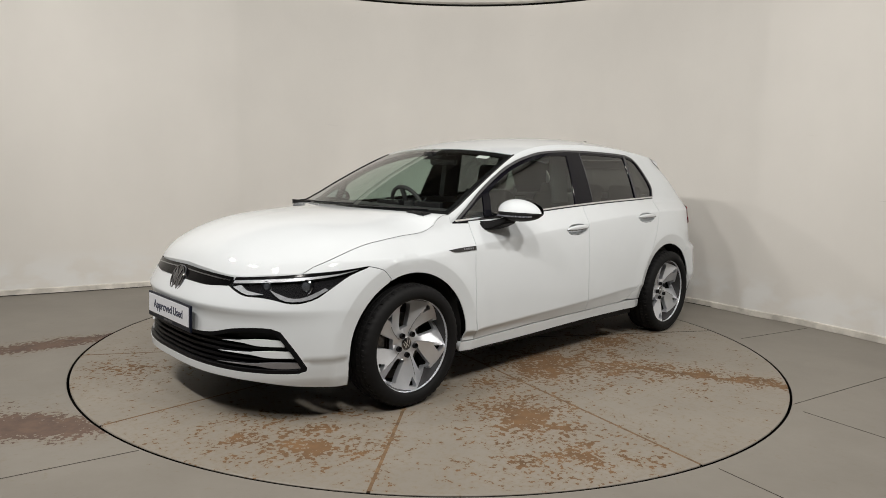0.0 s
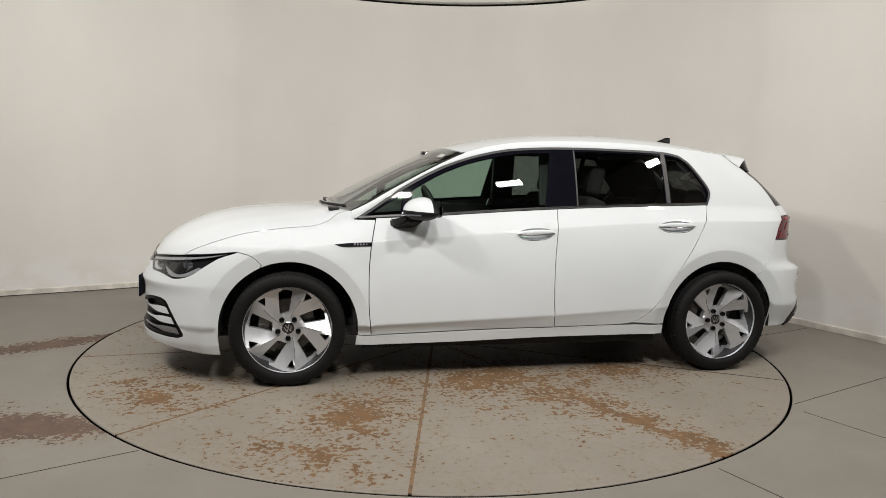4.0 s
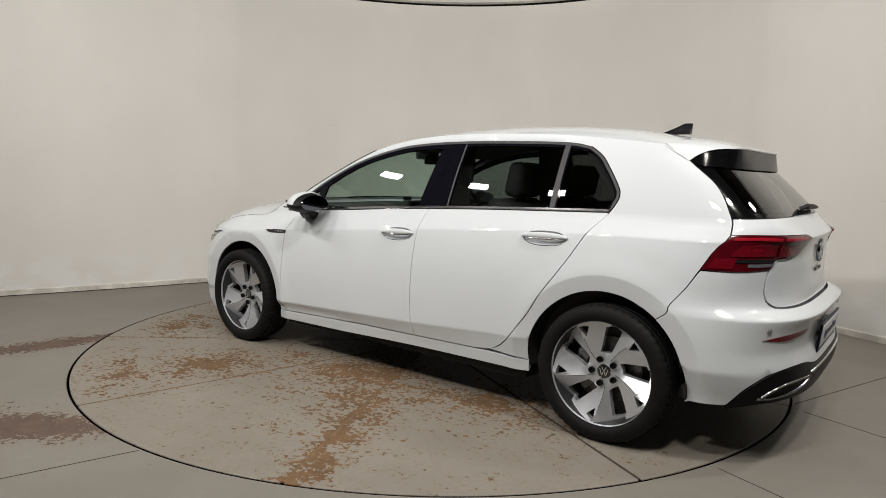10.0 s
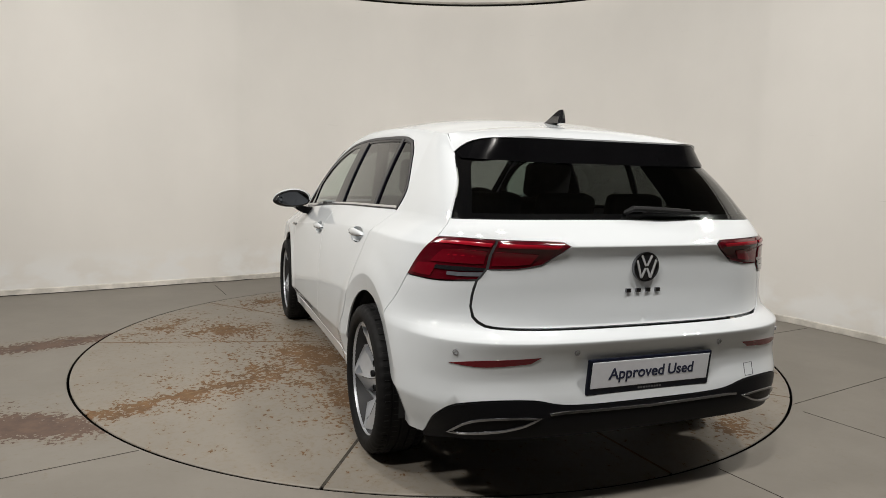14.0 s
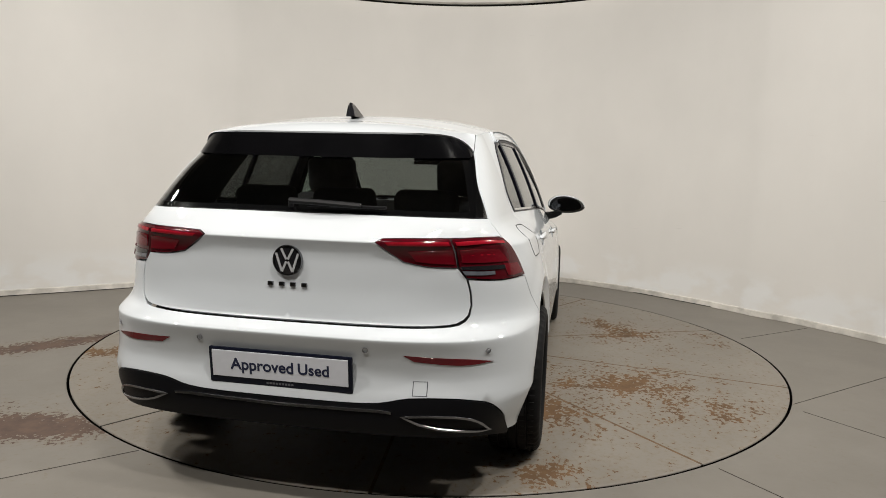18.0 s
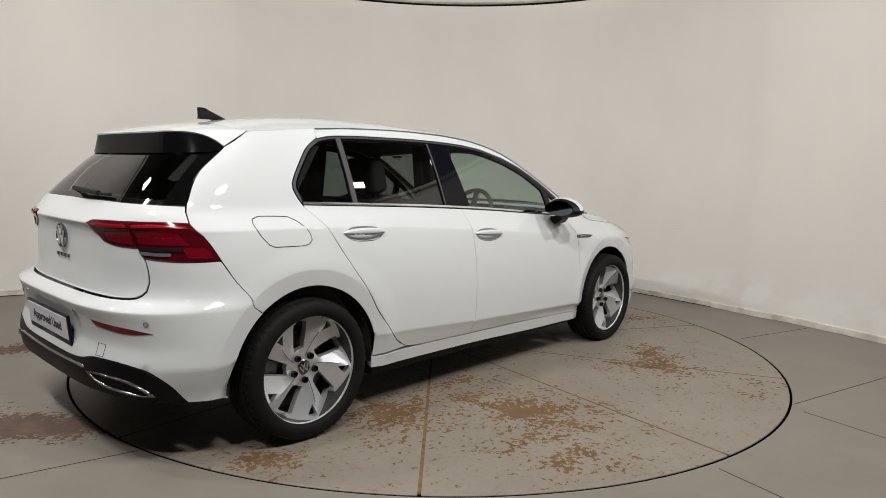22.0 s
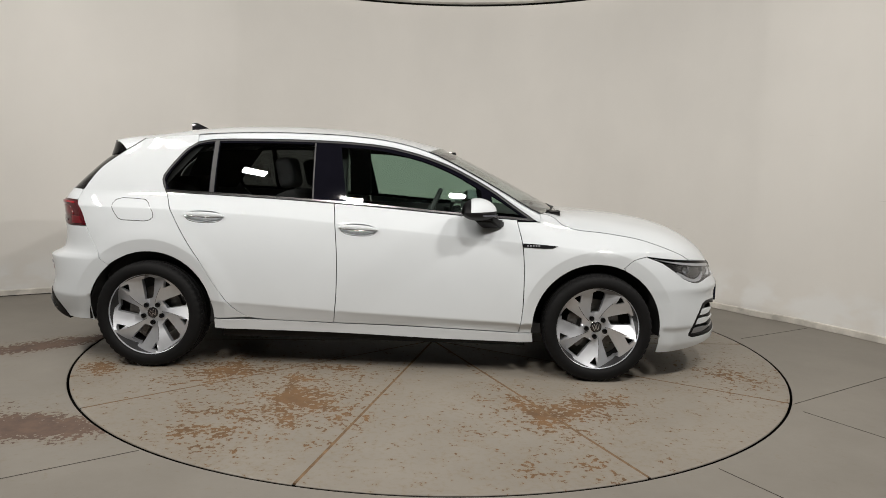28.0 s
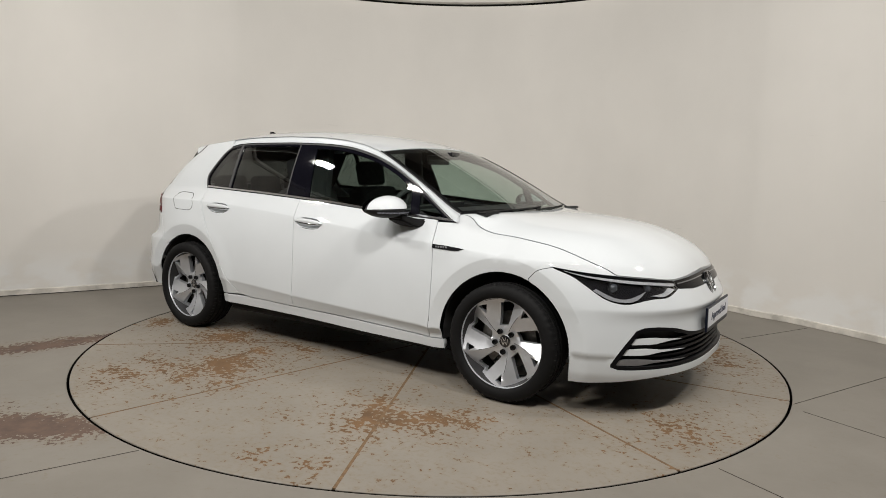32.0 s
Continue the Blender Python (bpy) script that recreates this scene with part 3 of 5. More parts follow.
# the turntable: ten sectors round a hub
turntable = tagged(new("turntable"), "round grey turntable in ten painted sectors with peeling patches", "turntable")
SECTOR = 36.3
RADII = [0.05 + (DISC_R - 0.012 - 0.05) * k / 72 for k in range(73)] + [DISC_R - 0.004, DISC_R, DISC_R]
for k in range(10):
    a0 = JOINT_ANGLE + SECTOR * k
    a1 = JOINT_ANGLE + (SECTOR * (k + 1) if k < 9 else 360)
    verts, faces, worn = [], [], []
    na, nr = 40, len(RADII)
    for j in range(na + 1):
        for i, r in enumerate(RADII):
            g = math.degrees(0.0075 / max(r, 0.05))
            a = radians((a0 + g) + (a1 - a0 - 2 * g) * j / na)
            verts.append(Vector((r * math.cos(a), r * math.sin(a), 0 if i < nr - 2 else (-0.003 if i == nr - 2 else -0.006))))
            worn.append(wear(verts[-1].x, verts[-1].y))
    for j in range(na):
        for i in range(nr - 1):
            faces.append((j * nr + i, j * nr + i + 1, (j + 1) * nr + i + 1, (j + 1) * nr + i))
    n0 = len(verts)
    for j in (0, na):       # edges of the joint
        for i in range(nr - 2):
            verts.append(verts[j * nr + i] - Vector((0, 0, 0.03)))
            worn.append(0.3)
    for i in range(nr - 3):
        faces.append((i, i + 1, n0 + i + 1, n0 + i))
        faces.append((na * nr + i + 1, na * nr + i, n0 + nr - 2 + i, n0 + nr - 2 + i + 1))
    ob = link("sector", verts, faces, DISC_MAT, turntable, smooth=False)
    ob.data.attributes.new("wear", "FLOAT", "POINT").data.foreach_set("value", worn)
for k in range(10):     # joint filler just below the surface
    bm = bmesh.new()
    slab(bm, 0.04, DISC_R - 0.01, -0.0083, 0.0083, -0.02, -0.0006, 0, pose(0, 0, 0, 0, 0, JOINT_ANGLE + SECTOR * k))
    part("joint", bm, SEAM_TAN if k != 4 else SEAM_FLOOR, turntable)

# ---- the car's outer form: nose to +x, its left side to +y, wheels on z = 0 ----
def curve(xs, ys):
    """A smooth, monotone curve through a few points."""
    xs, ys = np.array(xs, float), np.array(ys, float)
    h, d = np.diff(xs), np.diff(ys) / np.diff(xs)
    m = np.zeros(len(xs))
    m[0], m[-1] = d[0], d[-1]
    for i in range(1, len(xs) - 1):
        if d[i - 1] * d[i] > 0:
            w1, w2 = 2 * h[i] + h[i - 1], h[i] + 2 * h[i - 1]
            m[i] = (w1 + w2) / (w1 / d[i - 1] + w2 / d[i])

    def at(x):
        x = np.clip(x, xs[0], xs[-1])
        i = np.clip(np.searchsorted(xs, x) - 1, 0, len(h) - 1)
        t = (x - xs[i]) / h[i]
        return ((1 + 2 * t) * (1 - t) ** 2 * ys[i] + t * (1 - t) ** 2 * h[i] * m[i]
                + t * t * (3 - 2 * t) * ys[i + 1] + t * t * (t - 1) * h[i] * m[i + 1])
    return at


END = 1.30                      # beyond the axles the plan rounds off


def taper(z):
    """Above the bumper the body narrows towards the tail."""
    return 0.022 * min(1.0, max(0.0, (z - 0.50) / 0.32))


SIDE_X = (-1.3, -0.8, -0.2, 0.4, 0.9, 1.3)
# character lines of the flank, height and half width along the car
low_z = curve(SIDE_X, (0.418, 0.402, 0.371, 0.348, 0.33, 0.315))
crease_z = curve(SIDE_X, (0.935, 0.918, 0.880, 0.832, 0.795, 0.762))
crease_w = curve(SIDE_X, (0.812, 0.822, 0.838, 0.845, 0.843, 0.838))
belt_z = curve((-1.3, -0.61, -0.1, 0.55, 0.95, 1.05, 1.15, 1.3), (1.030, 1.008, 0.983, 0.938, 0.915, 0.900, 0.885, 0.868))
belt_w = curve(SIDE_X, (0.708, 0.752, 0.768, 0.766, 0.748, 0.742))
nose_x = curve((0.10, 0.13, 0.17, 0.24, 0.38, 0.49, 0.546, 0.560, 0.60, 0.64, 0.70, 0.75, 0.80, 0.85, 0.90), (2.02, 2.10, 2.178, 2.188, 2.180, 2.172, 2.186, 2.180, 2.157, 2.135, 2.09, 2.03, 1.94, 1.80, 1.62))
tail_x = curve((0.15, 0.22, 0.30, 0.36, 0.42, 0.50, 0.56, 0.600, 0.618, 0.629, 0.638, 0.651, 0.664, 0.669, 0.70, 0.80, 0.87, 0.915, 0.942, 0.950, 0.965, 1.0, 1.05, 1.1, 1.2, 1.3, 1.4),
               (-2.0, -2.04, -2.078, -2.089, -2.079, -2.059, -2.068, -2.081, -2.089, -2.092, -2.080, -2.050, -2.022, -2.017, -2.014, -2.007, -2.007, -2.012, -2.024, -2.027, -2.010, -1.972, -1.925, -1.8775, -1.780, -1.680, -1.578))
_t = np.linspace(0, np.pi / 2, 400)


def rounding(n):
    """A quarter of a superellipse by its length: 0 on the centre line, 1 at the flank."""
    px, py = np.cos(_t) ** (2 / n), np.sin(_t) ** (2 / n)
    s = np.concatenate([[0], np.cumsum(np.hypot(np.diff(px), np.diff(py)))])
    return s / s[-1], px, py


FRONT = rounding(2.65)
REARS = {n: rounding(n / 10) for n in range(22, 62)}
rear_n = curve((0.2, 0.36, 0.54, 0.64, 0.71, 0.82, 0.94, 1.03, 1.17, 1.3), (4.2, 3.9, 3.8, 3.6, 3.3, 3.5, 3.6, 5.4, 5.0, 3.4))


def rear_tab(z):
    n = float(rear_n(z)) * 10
    k = min(60, int(n))
    return tuple(a + (b - a) * (n - k) for a, b in zip(REARS[k], REARS[k + 1]))



def flare(x, z):
    """How far the wheel arches stand out: a soft swell with a crisp lip that turns in to the opening."""
    out = 0.0
    fade = min(1.0, max(0.0, (float(crease_z(x)) + 0.012 - z) / 0.03))
    for hub in (-1.31, 1.31):
        r = math.hypot(x - hub, z - 0.31)
        k = min(1.0, max(0.0, (0.56 - r) / 0.11))
        out += (0.007 * k * k * (3 - 2 * k) - 0.28 * min(0.09, max(0.0, 0.448 - r))) * fade
    return out


def flank(x, z):
    """Half width of the body at x (between the axles) and height z."""
    return plain_flank(x, z) + flare(x, z)


def plain_flank(x, z):
    zl, zc, zb = low_z(x), crease_z(x), belt_z(x)
    wc, wb = crease_w(x), belt_w(x)
    if z <= zb:
        hip = 0.872
        if zl < z < zc - 0.005:
            u = (z - zl) / (zc - 0.005 - zl)
            y = hip + (wc + 0.002 - hip) * u ** 2.8
        else:
            zs = (0.15, 0.215, 0.272, 0.292, zl - 0.003, zl, zc - 0.005, zc + 0.004, zb - 0.02, zb)
            g = 0.026 * min(1.0, max(0.0, (x - 0.98) / 0.25)) - 0.020 * min(1.0, max(0.0, (-x - 1.0) / 0.25))     # the undercut runs out into the front bumper and deepens behind
            ws = (0.80 + g, 0.828 + g, 0.838 + g, 0.841 + g, hip - 0.004, hip, wc + 0.002, wc - 0.001, wb + 0.012, wb)
            y = float(np.interp(z, zs, ws))
    else:
        d = z - zb
        y = wb - 0.33 * d - 0.30 * d * d
    return float(y)


def skin(s, z):
    """The body's surface: s is x along the flank, and runs on by one to the centre line at nose and tail."""
    if abs(s) <= END:
        return Vector((s, flank(s, z), z))
    front = s > 0
    tab, end = (FRONT, nose_x(z)) if front else (rear_tab(z), tail_x(z))
    c = END if front else -END
    k = END + 1 - abs(s)
    px, py = np.interp(k, tab[0], tab[1]), np.interp(k, tab[0], tab[2])
    x = c + (end - c) * px
    return Vector((x, plain_flank(c, z) * py * (1 if front else 1 - taper(z) * px) + flare(x, z), z))


def s_of(x, z):
    """The skin's s where it has that x (from the flank)."""
    if abs(x) <= END:
        return x
    front = x > 0
    tab, end = (FRONT, nose_x(z)) if front else (rear_tab(z), tail_x(z))
    px = min(1.0, (abs(x) - END) / (abs(end) - END))
    k = float(np.interp(px, tab[1][::-1], tab[0][::-1]))
    return (1 if front else -1) * (END + 1 - k)


def s_front(y, z):
    return END + 1 - float(np.interp(abs(y) / plain_flank(END, z), FRONT[2], FRONT[0]))


def s_rear(y, z):
    tab = rear_tab(z)
    return -(END + 1 - float(np.interp(abs(y) / plain_flank(-END, z), tab[2] * (1 - taper(z) * tab[1]), tab[0])))
# ---- the car ----
car = tagged(new("car"), "white five-door hatchback car parked on the round turntable", "car")


def xz(*pts):
    """Points of the flank by x and z, as points of the skin."""
    return [(s_of(x, z), z) for x, z in pts]


def arch(hub, a0, a1, r=0.372, zc=0.312):
    n = 14
    return xz(*[(hub + r * math.cos(radians(a0 + (a1 - a0) * k / n)), zc + r * math.sin(radians(a0 + (a1 - a0) * k / n))) for k in range(n + 1)])


def arch_ring(hub):
    """Points on both sides of the flare's edge round a wheel arch."""
    pts = []
    for r in (0.444, 0.452):
        pts += [(hub + r * math.cos(a), 0.31 + r * math.sin(a)) for a in np.linspace(0.4, math.pi - 0.4, 80)]
    return xz(*[(x, z) for x, z in pts if z < 0.86])


# shut lines and edges
DOOR_F = [(0.856, 0.273), (0.872, 0.42), (0.874, 0.60), (0.870, 0.70), (0.859, 0.796), (0.832, 0.914)]
DOOR_B = [(-0.223, 0.298), (-0.208, 0.46), (-0.207, 0.683), (-0.226, 0.906), (-0.240, 0.986)]
DOOR_R = [(-0.63, 0.305), (-0.715, 0.315), (-0.776, 0.345), (-0.830, 0.392), (-0.877, 0.452), (-0.935, 0.530), (-0.997, 0.633), (-1.07, 0.736), (-1.128, 0.824), (-1.189, 0.928), (-1.250, 1.020)]
HOOD_SIDE = xz((0.965, 0.962), (1.01, 0.957), (1.05, 0.940), (1.085, 0.908), (1.135, 0.886), (1.20, 0.872), (1.366, 0.857), (1.53, 0.832), (1.66, 0.795)) + [(1.73, 0.740), (1.755, 0.709)]
LAMP_TOP = [(1.755, 0.707), (1.87, 0.693), (1.985, 0.678)]
LAMP_TIP = [(1.524, 0.737), (1.62, 0.722), (1.755, 0.707)]
LAMP_LOW = [(1.524, 0.732), (1.585, 0.700), (1.632, 0.652), (1.675, 0.605), (1.715, 0.583), (1.757, 0.578), (1.82, 0.594), (1.865, 0.601), (1.915, 0.602), (1.96, 0.618), (1.998, 0.640)]
DLO_TOP = [(0.952, 0.913), (0.826, 0.996), (0.695, 1.085), (0.564, 1.160), (0.433, 1.224), (0.27, 1.282), (0.074, 1.328), (-0.089, 1.346), (-0.255, 1.355), (-0.485, 1.359), (-0.748, 1.357), (-0.90, 1.354), (-1.02, 1.347), (-1.10, 1.331)]
DLO_REAR = [(-1.10, 1.331), (-1.165, 1.287), (-1.213, 1.230), (-1.260, 1.166), (-1.284, 1.124), (-1.287, 1.098), (-1.272, 1.058), (-1.252, 1.024)]
EDGE = curve((-1.75, -1.60, -1.37, -1.15, -0.83, -0.55, -0.30, -0.05, 0.12, 0.28, 0.38, 0.55, 0.745, 0.90, 0.965),
             (1.315, 1.330, 1.352, 1.374, 1.394, 1.400, 1.396, 1.380, 1.354, 1.312, 1.270, 1.186, 1.080, 0.992, 0.962))
QUARTER = [(s_of(-1.552, 1.274), 1.274)] + [(s_rear(y, z), z) for y, z in ((0.612, 1.165), (0.668, 1.034))]
BELT = [(x, belt_z(x) - 0.002) for x in np.linspace(0.95, -1.252, 40)]
LOWS = (lambda x: float(low_z(x)) - 0.006, lambda x: float(low_z(x)) + 0.012, lambda x: float(crease_z(x)) - 0.006, lambda x: float(crease_z(x)) + 0.006)


def belt_run(a, b, dz=0.0):
    return xz(*[(x, float(belt_z(x)) + dz) for x in np.linspace(a, b, 12)])


def roof_edge(x):
    return skin(s_of(x, float(EDGE(x))), float(EDGE(x)))


# bonnet, windscreen, roof: nets between their edges
nose_centre = curve((0.0, 0.06, 0.16, 0.30, 0.45, 0.62, 0.80, 1.0), (2.095, 2.065, 1.98, 1.84, 1.69, 1.50, 1.32, 1.125))
nose_height = curve((0.0, 0.06, 0.16, 0.30, 0.45, 0.62, 0.80, 1.0), (0.700, 0.748, 0.820, 0.886, 0.925, 0.949, 0.961, 0.966))
_side = smooth_path(HOOD_SIDE, 0.01)[::-1]
_low = smooth_path([(1.755, 0.709), (1.87, 0.695), (1.985, 0.680), (2.15, 0.692), (2.3, 0.700)], 0.01)[::-1]


def along(pts, t):
    k = t * (len(pts) - 1)
    i = min(int(k), len(pts) - 2)
    a, b = pts[i], pts[i + 1]
    return skin(a[0] + (b[0] - a[0]) * (k - i), a[1] + (b[1] - a[1]) * (k - i))


def coons(low, top, mid, side, power=2.2):
    def at(u, v):
        s, u = (-1 if u < 0 else 1), abs(u)
        b, t, c, e = low(u), top(u), mid(v), side(v)
        k = []
        for i in range(3):
            a = u if i == 1 else u ** power
            k.append((1 - v) * b[i] + v * t[i] + (1 - a) * c[i] + a * e[i]
                     - (1 - v) * (1 - a) * low(0)[i] - (1 - v) * a * low(1)[i] - v * (1 - a) * top(0)[i] - v * a * top(1)[i])
        return Vector((k[0], s * k[1], k[2]))
    return at


COWL_SIDE, COWL_MID = roof_edge(0.965), Vector((1.125, 0, 0.966))
HEAD_SIDE, HEAD_MID = roof_edge(0.30), Vector((0.365, 0, 1.344))


def cowl(u):
    return Vector((COWL_MID.x + (COWL_SIDE.x - COWL_MID.x) * u ** 2.4, COWL_SIDE.y * u, COWL_MID.z + (COWL_SIDE.z - COWL_MID.z) * u ** 2.4))


def header(u):
    return Vector((HEAD_MID.x + (HEAD_SIDE.x - HEAD_MID.x) * u ** 2.4, HEAD_SIDE.y * u, HEAD_MID.z + (HEAD_SIDE.z - HEAD_MID.z) * u ** 2.4))


hood_fn = coons(lambda u: along(_low, u), lambda u: cowl(u) + Vector((0.012, 0, -0.004)) * (1 - u), lambda v: Vector((float(nose_centre(v)), 0, float(nose_height(v)))), lambda v: along(_side, v), 3.2)


def screen_mid(v):
    return Vector((COWL_MID.x + (HEAD_MID.x - COWL_MID.x) * v, 0, COWL_MID.z + (HEAD_MID.z - COWL_MID.z) * v + 0.022 * v * (1 - v) * 2))


screen_fn = coons(cowl, header, screen_mid, lambda v: roof_edge(0.965 + (0.30 - 0.965) * v), 2.4)
ROOF_END = -1.44
roof_z = curve((-1.78, -1.55, -1.37, -1.15, -0.83, -0.55, -0.30, -0.05, 0.13, 0.25, 0.375), (1.335, 1.380, 1.408, 1.439, 1.460, 1.462, 1.452, 1.429, 1.400, 1.373, 1.343))


def tail_edge(u):
    a, b = Vector((ROOF_END - 0.03, 0, float(roof_z(ROOF_END - 0.03)))), roof_edge(ROOF_END)
    k = u ** 2.6
    return Vector((a.x + (b.x - a.x) * k, b.y * u, a.z + (b.z - a.z) * k))


def roof_mid(v):
    x = HEAD_MID.x + (ROOF_END - 0.03 - HEAD_MID.x) * v
    return Vector((x, 0, float(roof_z(x))))


roof_fn = coons(header, tail_edge, roof_mid, lambda v: roof_edge(0.30 + (ROOF_END - 0.30) * v), 3.0)

sheet("hood", lambda u, v: hood_fn(u * 0.993, 0.006 + 0.986 * v), 48, 36, PAINT, car, 0.025, "white bonnet with a faint crease")
roof = sheet("roof", roof_fn, 44, 46, PAINT, car, 0.02)
windscreen = sheet("windscreen", screen_fn, 40, 24, GLASS_SCREEN, car, 0.004, "clear windscreen")
windscreen.visible_shadow = False
# black band round the windscreen's edge
bands = [(lambda u, v: screen_fn(u, 0.055 * v) - Vector((0, 0, 0.003))), (lambda u, v: screen_fn(u, 0.93 + 0.07 * v) - Vector((0, 0, 0.003))),
         (lambda u, v: screen_fn(0.945 + 0.0275 * (u + 1), v) - Vector((0, 0, 0.003))), (lambda u, v: screen_fn(-0.945 - 0.0275 * (u + 1), v) - Vector((0, 0, 0.003)))]
for n, f in enumerate(bands):
    sheet("screen_border", f, 30 if n < 2 else 3, 3 if n < 2 else 24, BLACK_GLOSS, windscreen, 0.002, close=False)

HEADLINER = sheet("headliner", lambda u, v: roof_fn(u * 0.97, 0.02 + v * 0.95) - Vector((0, 0, 0.035)), 12, 14, LINER, car, 0.01, "pale grey roof lining", close=False)

# door handles: front and rear end, height
HANDLES = ((0.028, -0.200, 0.852), (-0.868, -1.108, 0.901))


def handle_tilt(x0, x1):
    return 0.5 * (float(crease_z(x1)) - float(crease_z(x0))) / (x1 - x0)


def handle_cup(x0, x1, z):
    c, h, tilt = (x0 + x1) / 2, (x0 - x1) / 2, handle_tilt(x0, x1)
    pts = [(c + h * 0.90 * math.copysign(abs(math.cos(a)) ** 0.8, math.cos(a)), z - 0.006 + 0.033 * math.sin(a)) for a in np.linspace(0, 2 * math.pi, 33)[:-1]]
    pts = [(x, zz + (x - c) * tilt) for x, zz in pts]
    return loop(xz(*pts, pts[0]))


def cup_surface(x0, x1, z):
    c, h, tilt = (x0 + x1) / 2, (x0 - x1) / 2, handle_tilt(x0, x1)

    def at(s, zz):
        p = skin(s, zz)
        d = ((p.x - c) / (h * 0.92)) ** 2 + ((zz - z + 0.006 - (p.x - c) * tilt) / 0.035) ** 2
        p.y -= 0.030 * max(0.0, 1 - d) ** 0.6
        return p
    return at


for side in (1, -1):
    # side frame above the windows, from the bonnet's corner to the rear pillar
    def frame_fn(u, v, side=side):
        x = 0.965 + (-1.1002 - 0.965) * v
        k = 0.5 * (u + 1)
        lo = min(float(np.interp(-x, [-p[0] for p in DLO_TOP], [p[1] for p in DLO_TOP])), float(EDGE(x)) - 0.012)
        hi = float(EDGE(x))
        z = lo + (hi - lo) * k
        p = skin(s_of(x, z), z)
        swell = 0.006 * math.sin(math.pi * k) * min(1.0, max(0.0, (x + 1.10) / 0.15))
        return Vector((p.x, side * (p.y + swell), p.z))
    sheet("roof_rail", frame_fn, 6, 70, PAINT, car, 0.012)
    bm = bmesh.new()
    tube(bm, [Vector((p.x, side * (p.y - 0.004), p.z + 0.001)) for p in [roof_edge(0.965 + (0.30 - 0.965) * k / 12) for k in range(13)]], 0.006, 6)
    part("screen_seal", bm, BLACK_TRIM, windscreen, "black seal along the screen pillar")
    # front wing
    fender = loop(xz(*DOOR_F), xz((0.832, 0.914), (0.895, 0.914), (0.950, 0.915)), xz((0.950, 0.915), (0.965, 0.960)), HOOD_SIDE,
                  LAMP_TIP[::-1], [(1.524, 0.737)] + xz((1.50, 0.715), (1.45, 0.668)), arch(1.305, 66, 180), xz((0.933, 0.312), (0.930, 0.271)), xz((0.930, 0.271), (0.856, 0.273)))
    wing = panel("fender", fender, PAINT, car, side, step=0.02, lines=LOWS, seeds=arch_ring(1.31))
    bm = bmesh.new()
    tube(bm, [Vector((p.x, side * (p.y + 0.0004), p.z + 0.0002)) for p in [skin(*q) for q in smooth_path(HOOD_SIDE, 0.03)]], 0.0009, 6)
    part("bonnet_gap", bm, BLACK_DEEP, car)
    # doors, each with a scooped hollow behind its handle
    cups = [handle_cup(*h) for h in HANDLES]
    front_door = loop(xz(*DOOR_F), belt_run(0.832, -0.240), xz(*DOOR_B[::-1]), xz((-0.223, 0.298), (0.15, 0.294), (0.5, 0.284), (0.856, 0.273)))
    fd = panel("front_door", front_door, PAINT, car, side, holes=[cups[0]], lines=LOWS, seeds=arch_ring(1.31))
    rear_door = loop(xz(*DOOR_B), belt_run(-0.240, -1.250), xz(*DOOR_R[::-1]), xz((-0.63, 0.305), (-0.223, 0.298)))
    rd = panel("rear_door", rear_door, PAINT, car, side, holes=[cups[1]], lines=LOWS, seeds=arch_ring(-1.31))
    # sill
    panel("sill", loop(xz((0.938, 0.268), (0.5, 0.281), (0.15, 0.291), (-0.223, 0.295), (-0.63, 0.302), (-0.935, 0.296)), xz((-0.935, 0.296), (-0.935, 0.238)), xz((-0.935, 0.238), (-0.2, 0.234), (0.4, 0.218), (0.945, 0.212)), xz((0.945, 0.212), (0.938, 0.268))), PAINT, car, side, depth=0.05)
    # rear quarter
    quarter = loop(xz((-0.715, 0.315), (-0.776, 0.345), (-0.830, 0.392), (-0.877, 0.452), (-0.935, 0.530), (-0.997, 0.633), (-1.07, 0.736), (-1.128, 0.824), (-1.189, 0.928), (-1.248, 1.020)), xz((-1.248, 1.020), (-1.252, 1.024)), xz(*DLO_REAR[::-1]),
                   xz((-1.10, 1.331), (-1.0974, 1.334)), xz((-1.0974, 1.334), (-1.0974, float(EDGE(-1.0974)))), xz(*[(x, float(EDGE(x))) for x in np.linspace(-1.0974, -1.44, 10)]),
                   [(s_of(-1.44, float(EDGE(-1.44))), float(EDGE(-1.44))), QUARTER[0]], QUARTER, [QUARTER[2], (-1.694, 0.965)],
                   [(-1.694, 0.965), (-1.660, 0.898), (-1.628, 0.823)], [(-1.628, 0.823), (-1.588, 0.737), (-1.534, 0.658)] + xz((-1.545, 0.598)), arch(-1.305, 129, 6), xz((-0.935, 0.349), (-0.935, 0.300)), xz((-0.935, 0.300), (-0.715, 0.315)))
    qp = panel("rear_quarter", quarter, PAINT, car, side, step=0.02, lines=LOWS, seeds=arch_ring(-1.31))
    # glazing and its black surround
    dlo = loop(xz(*BELT[::-1]), xz((0.952, 0.913), (0.952, 0.914)), xz(*DLO_TOP), xz(*DLO_REAR))
    glass_f = loop(xz((0.640, 0.952), (0.2, 0.976), (-0.165, 0.994)), xz((-0.165, 0.994), (-0.225, 1.318)), xz((-0.225, 1.318), (-0.06, 1.312), (0.10, 1.288), (0.29, 1.240), (0.46, 1.172), (0.615, 1.085)), xz((0.615, 1.085), (0.640, 0.952)))
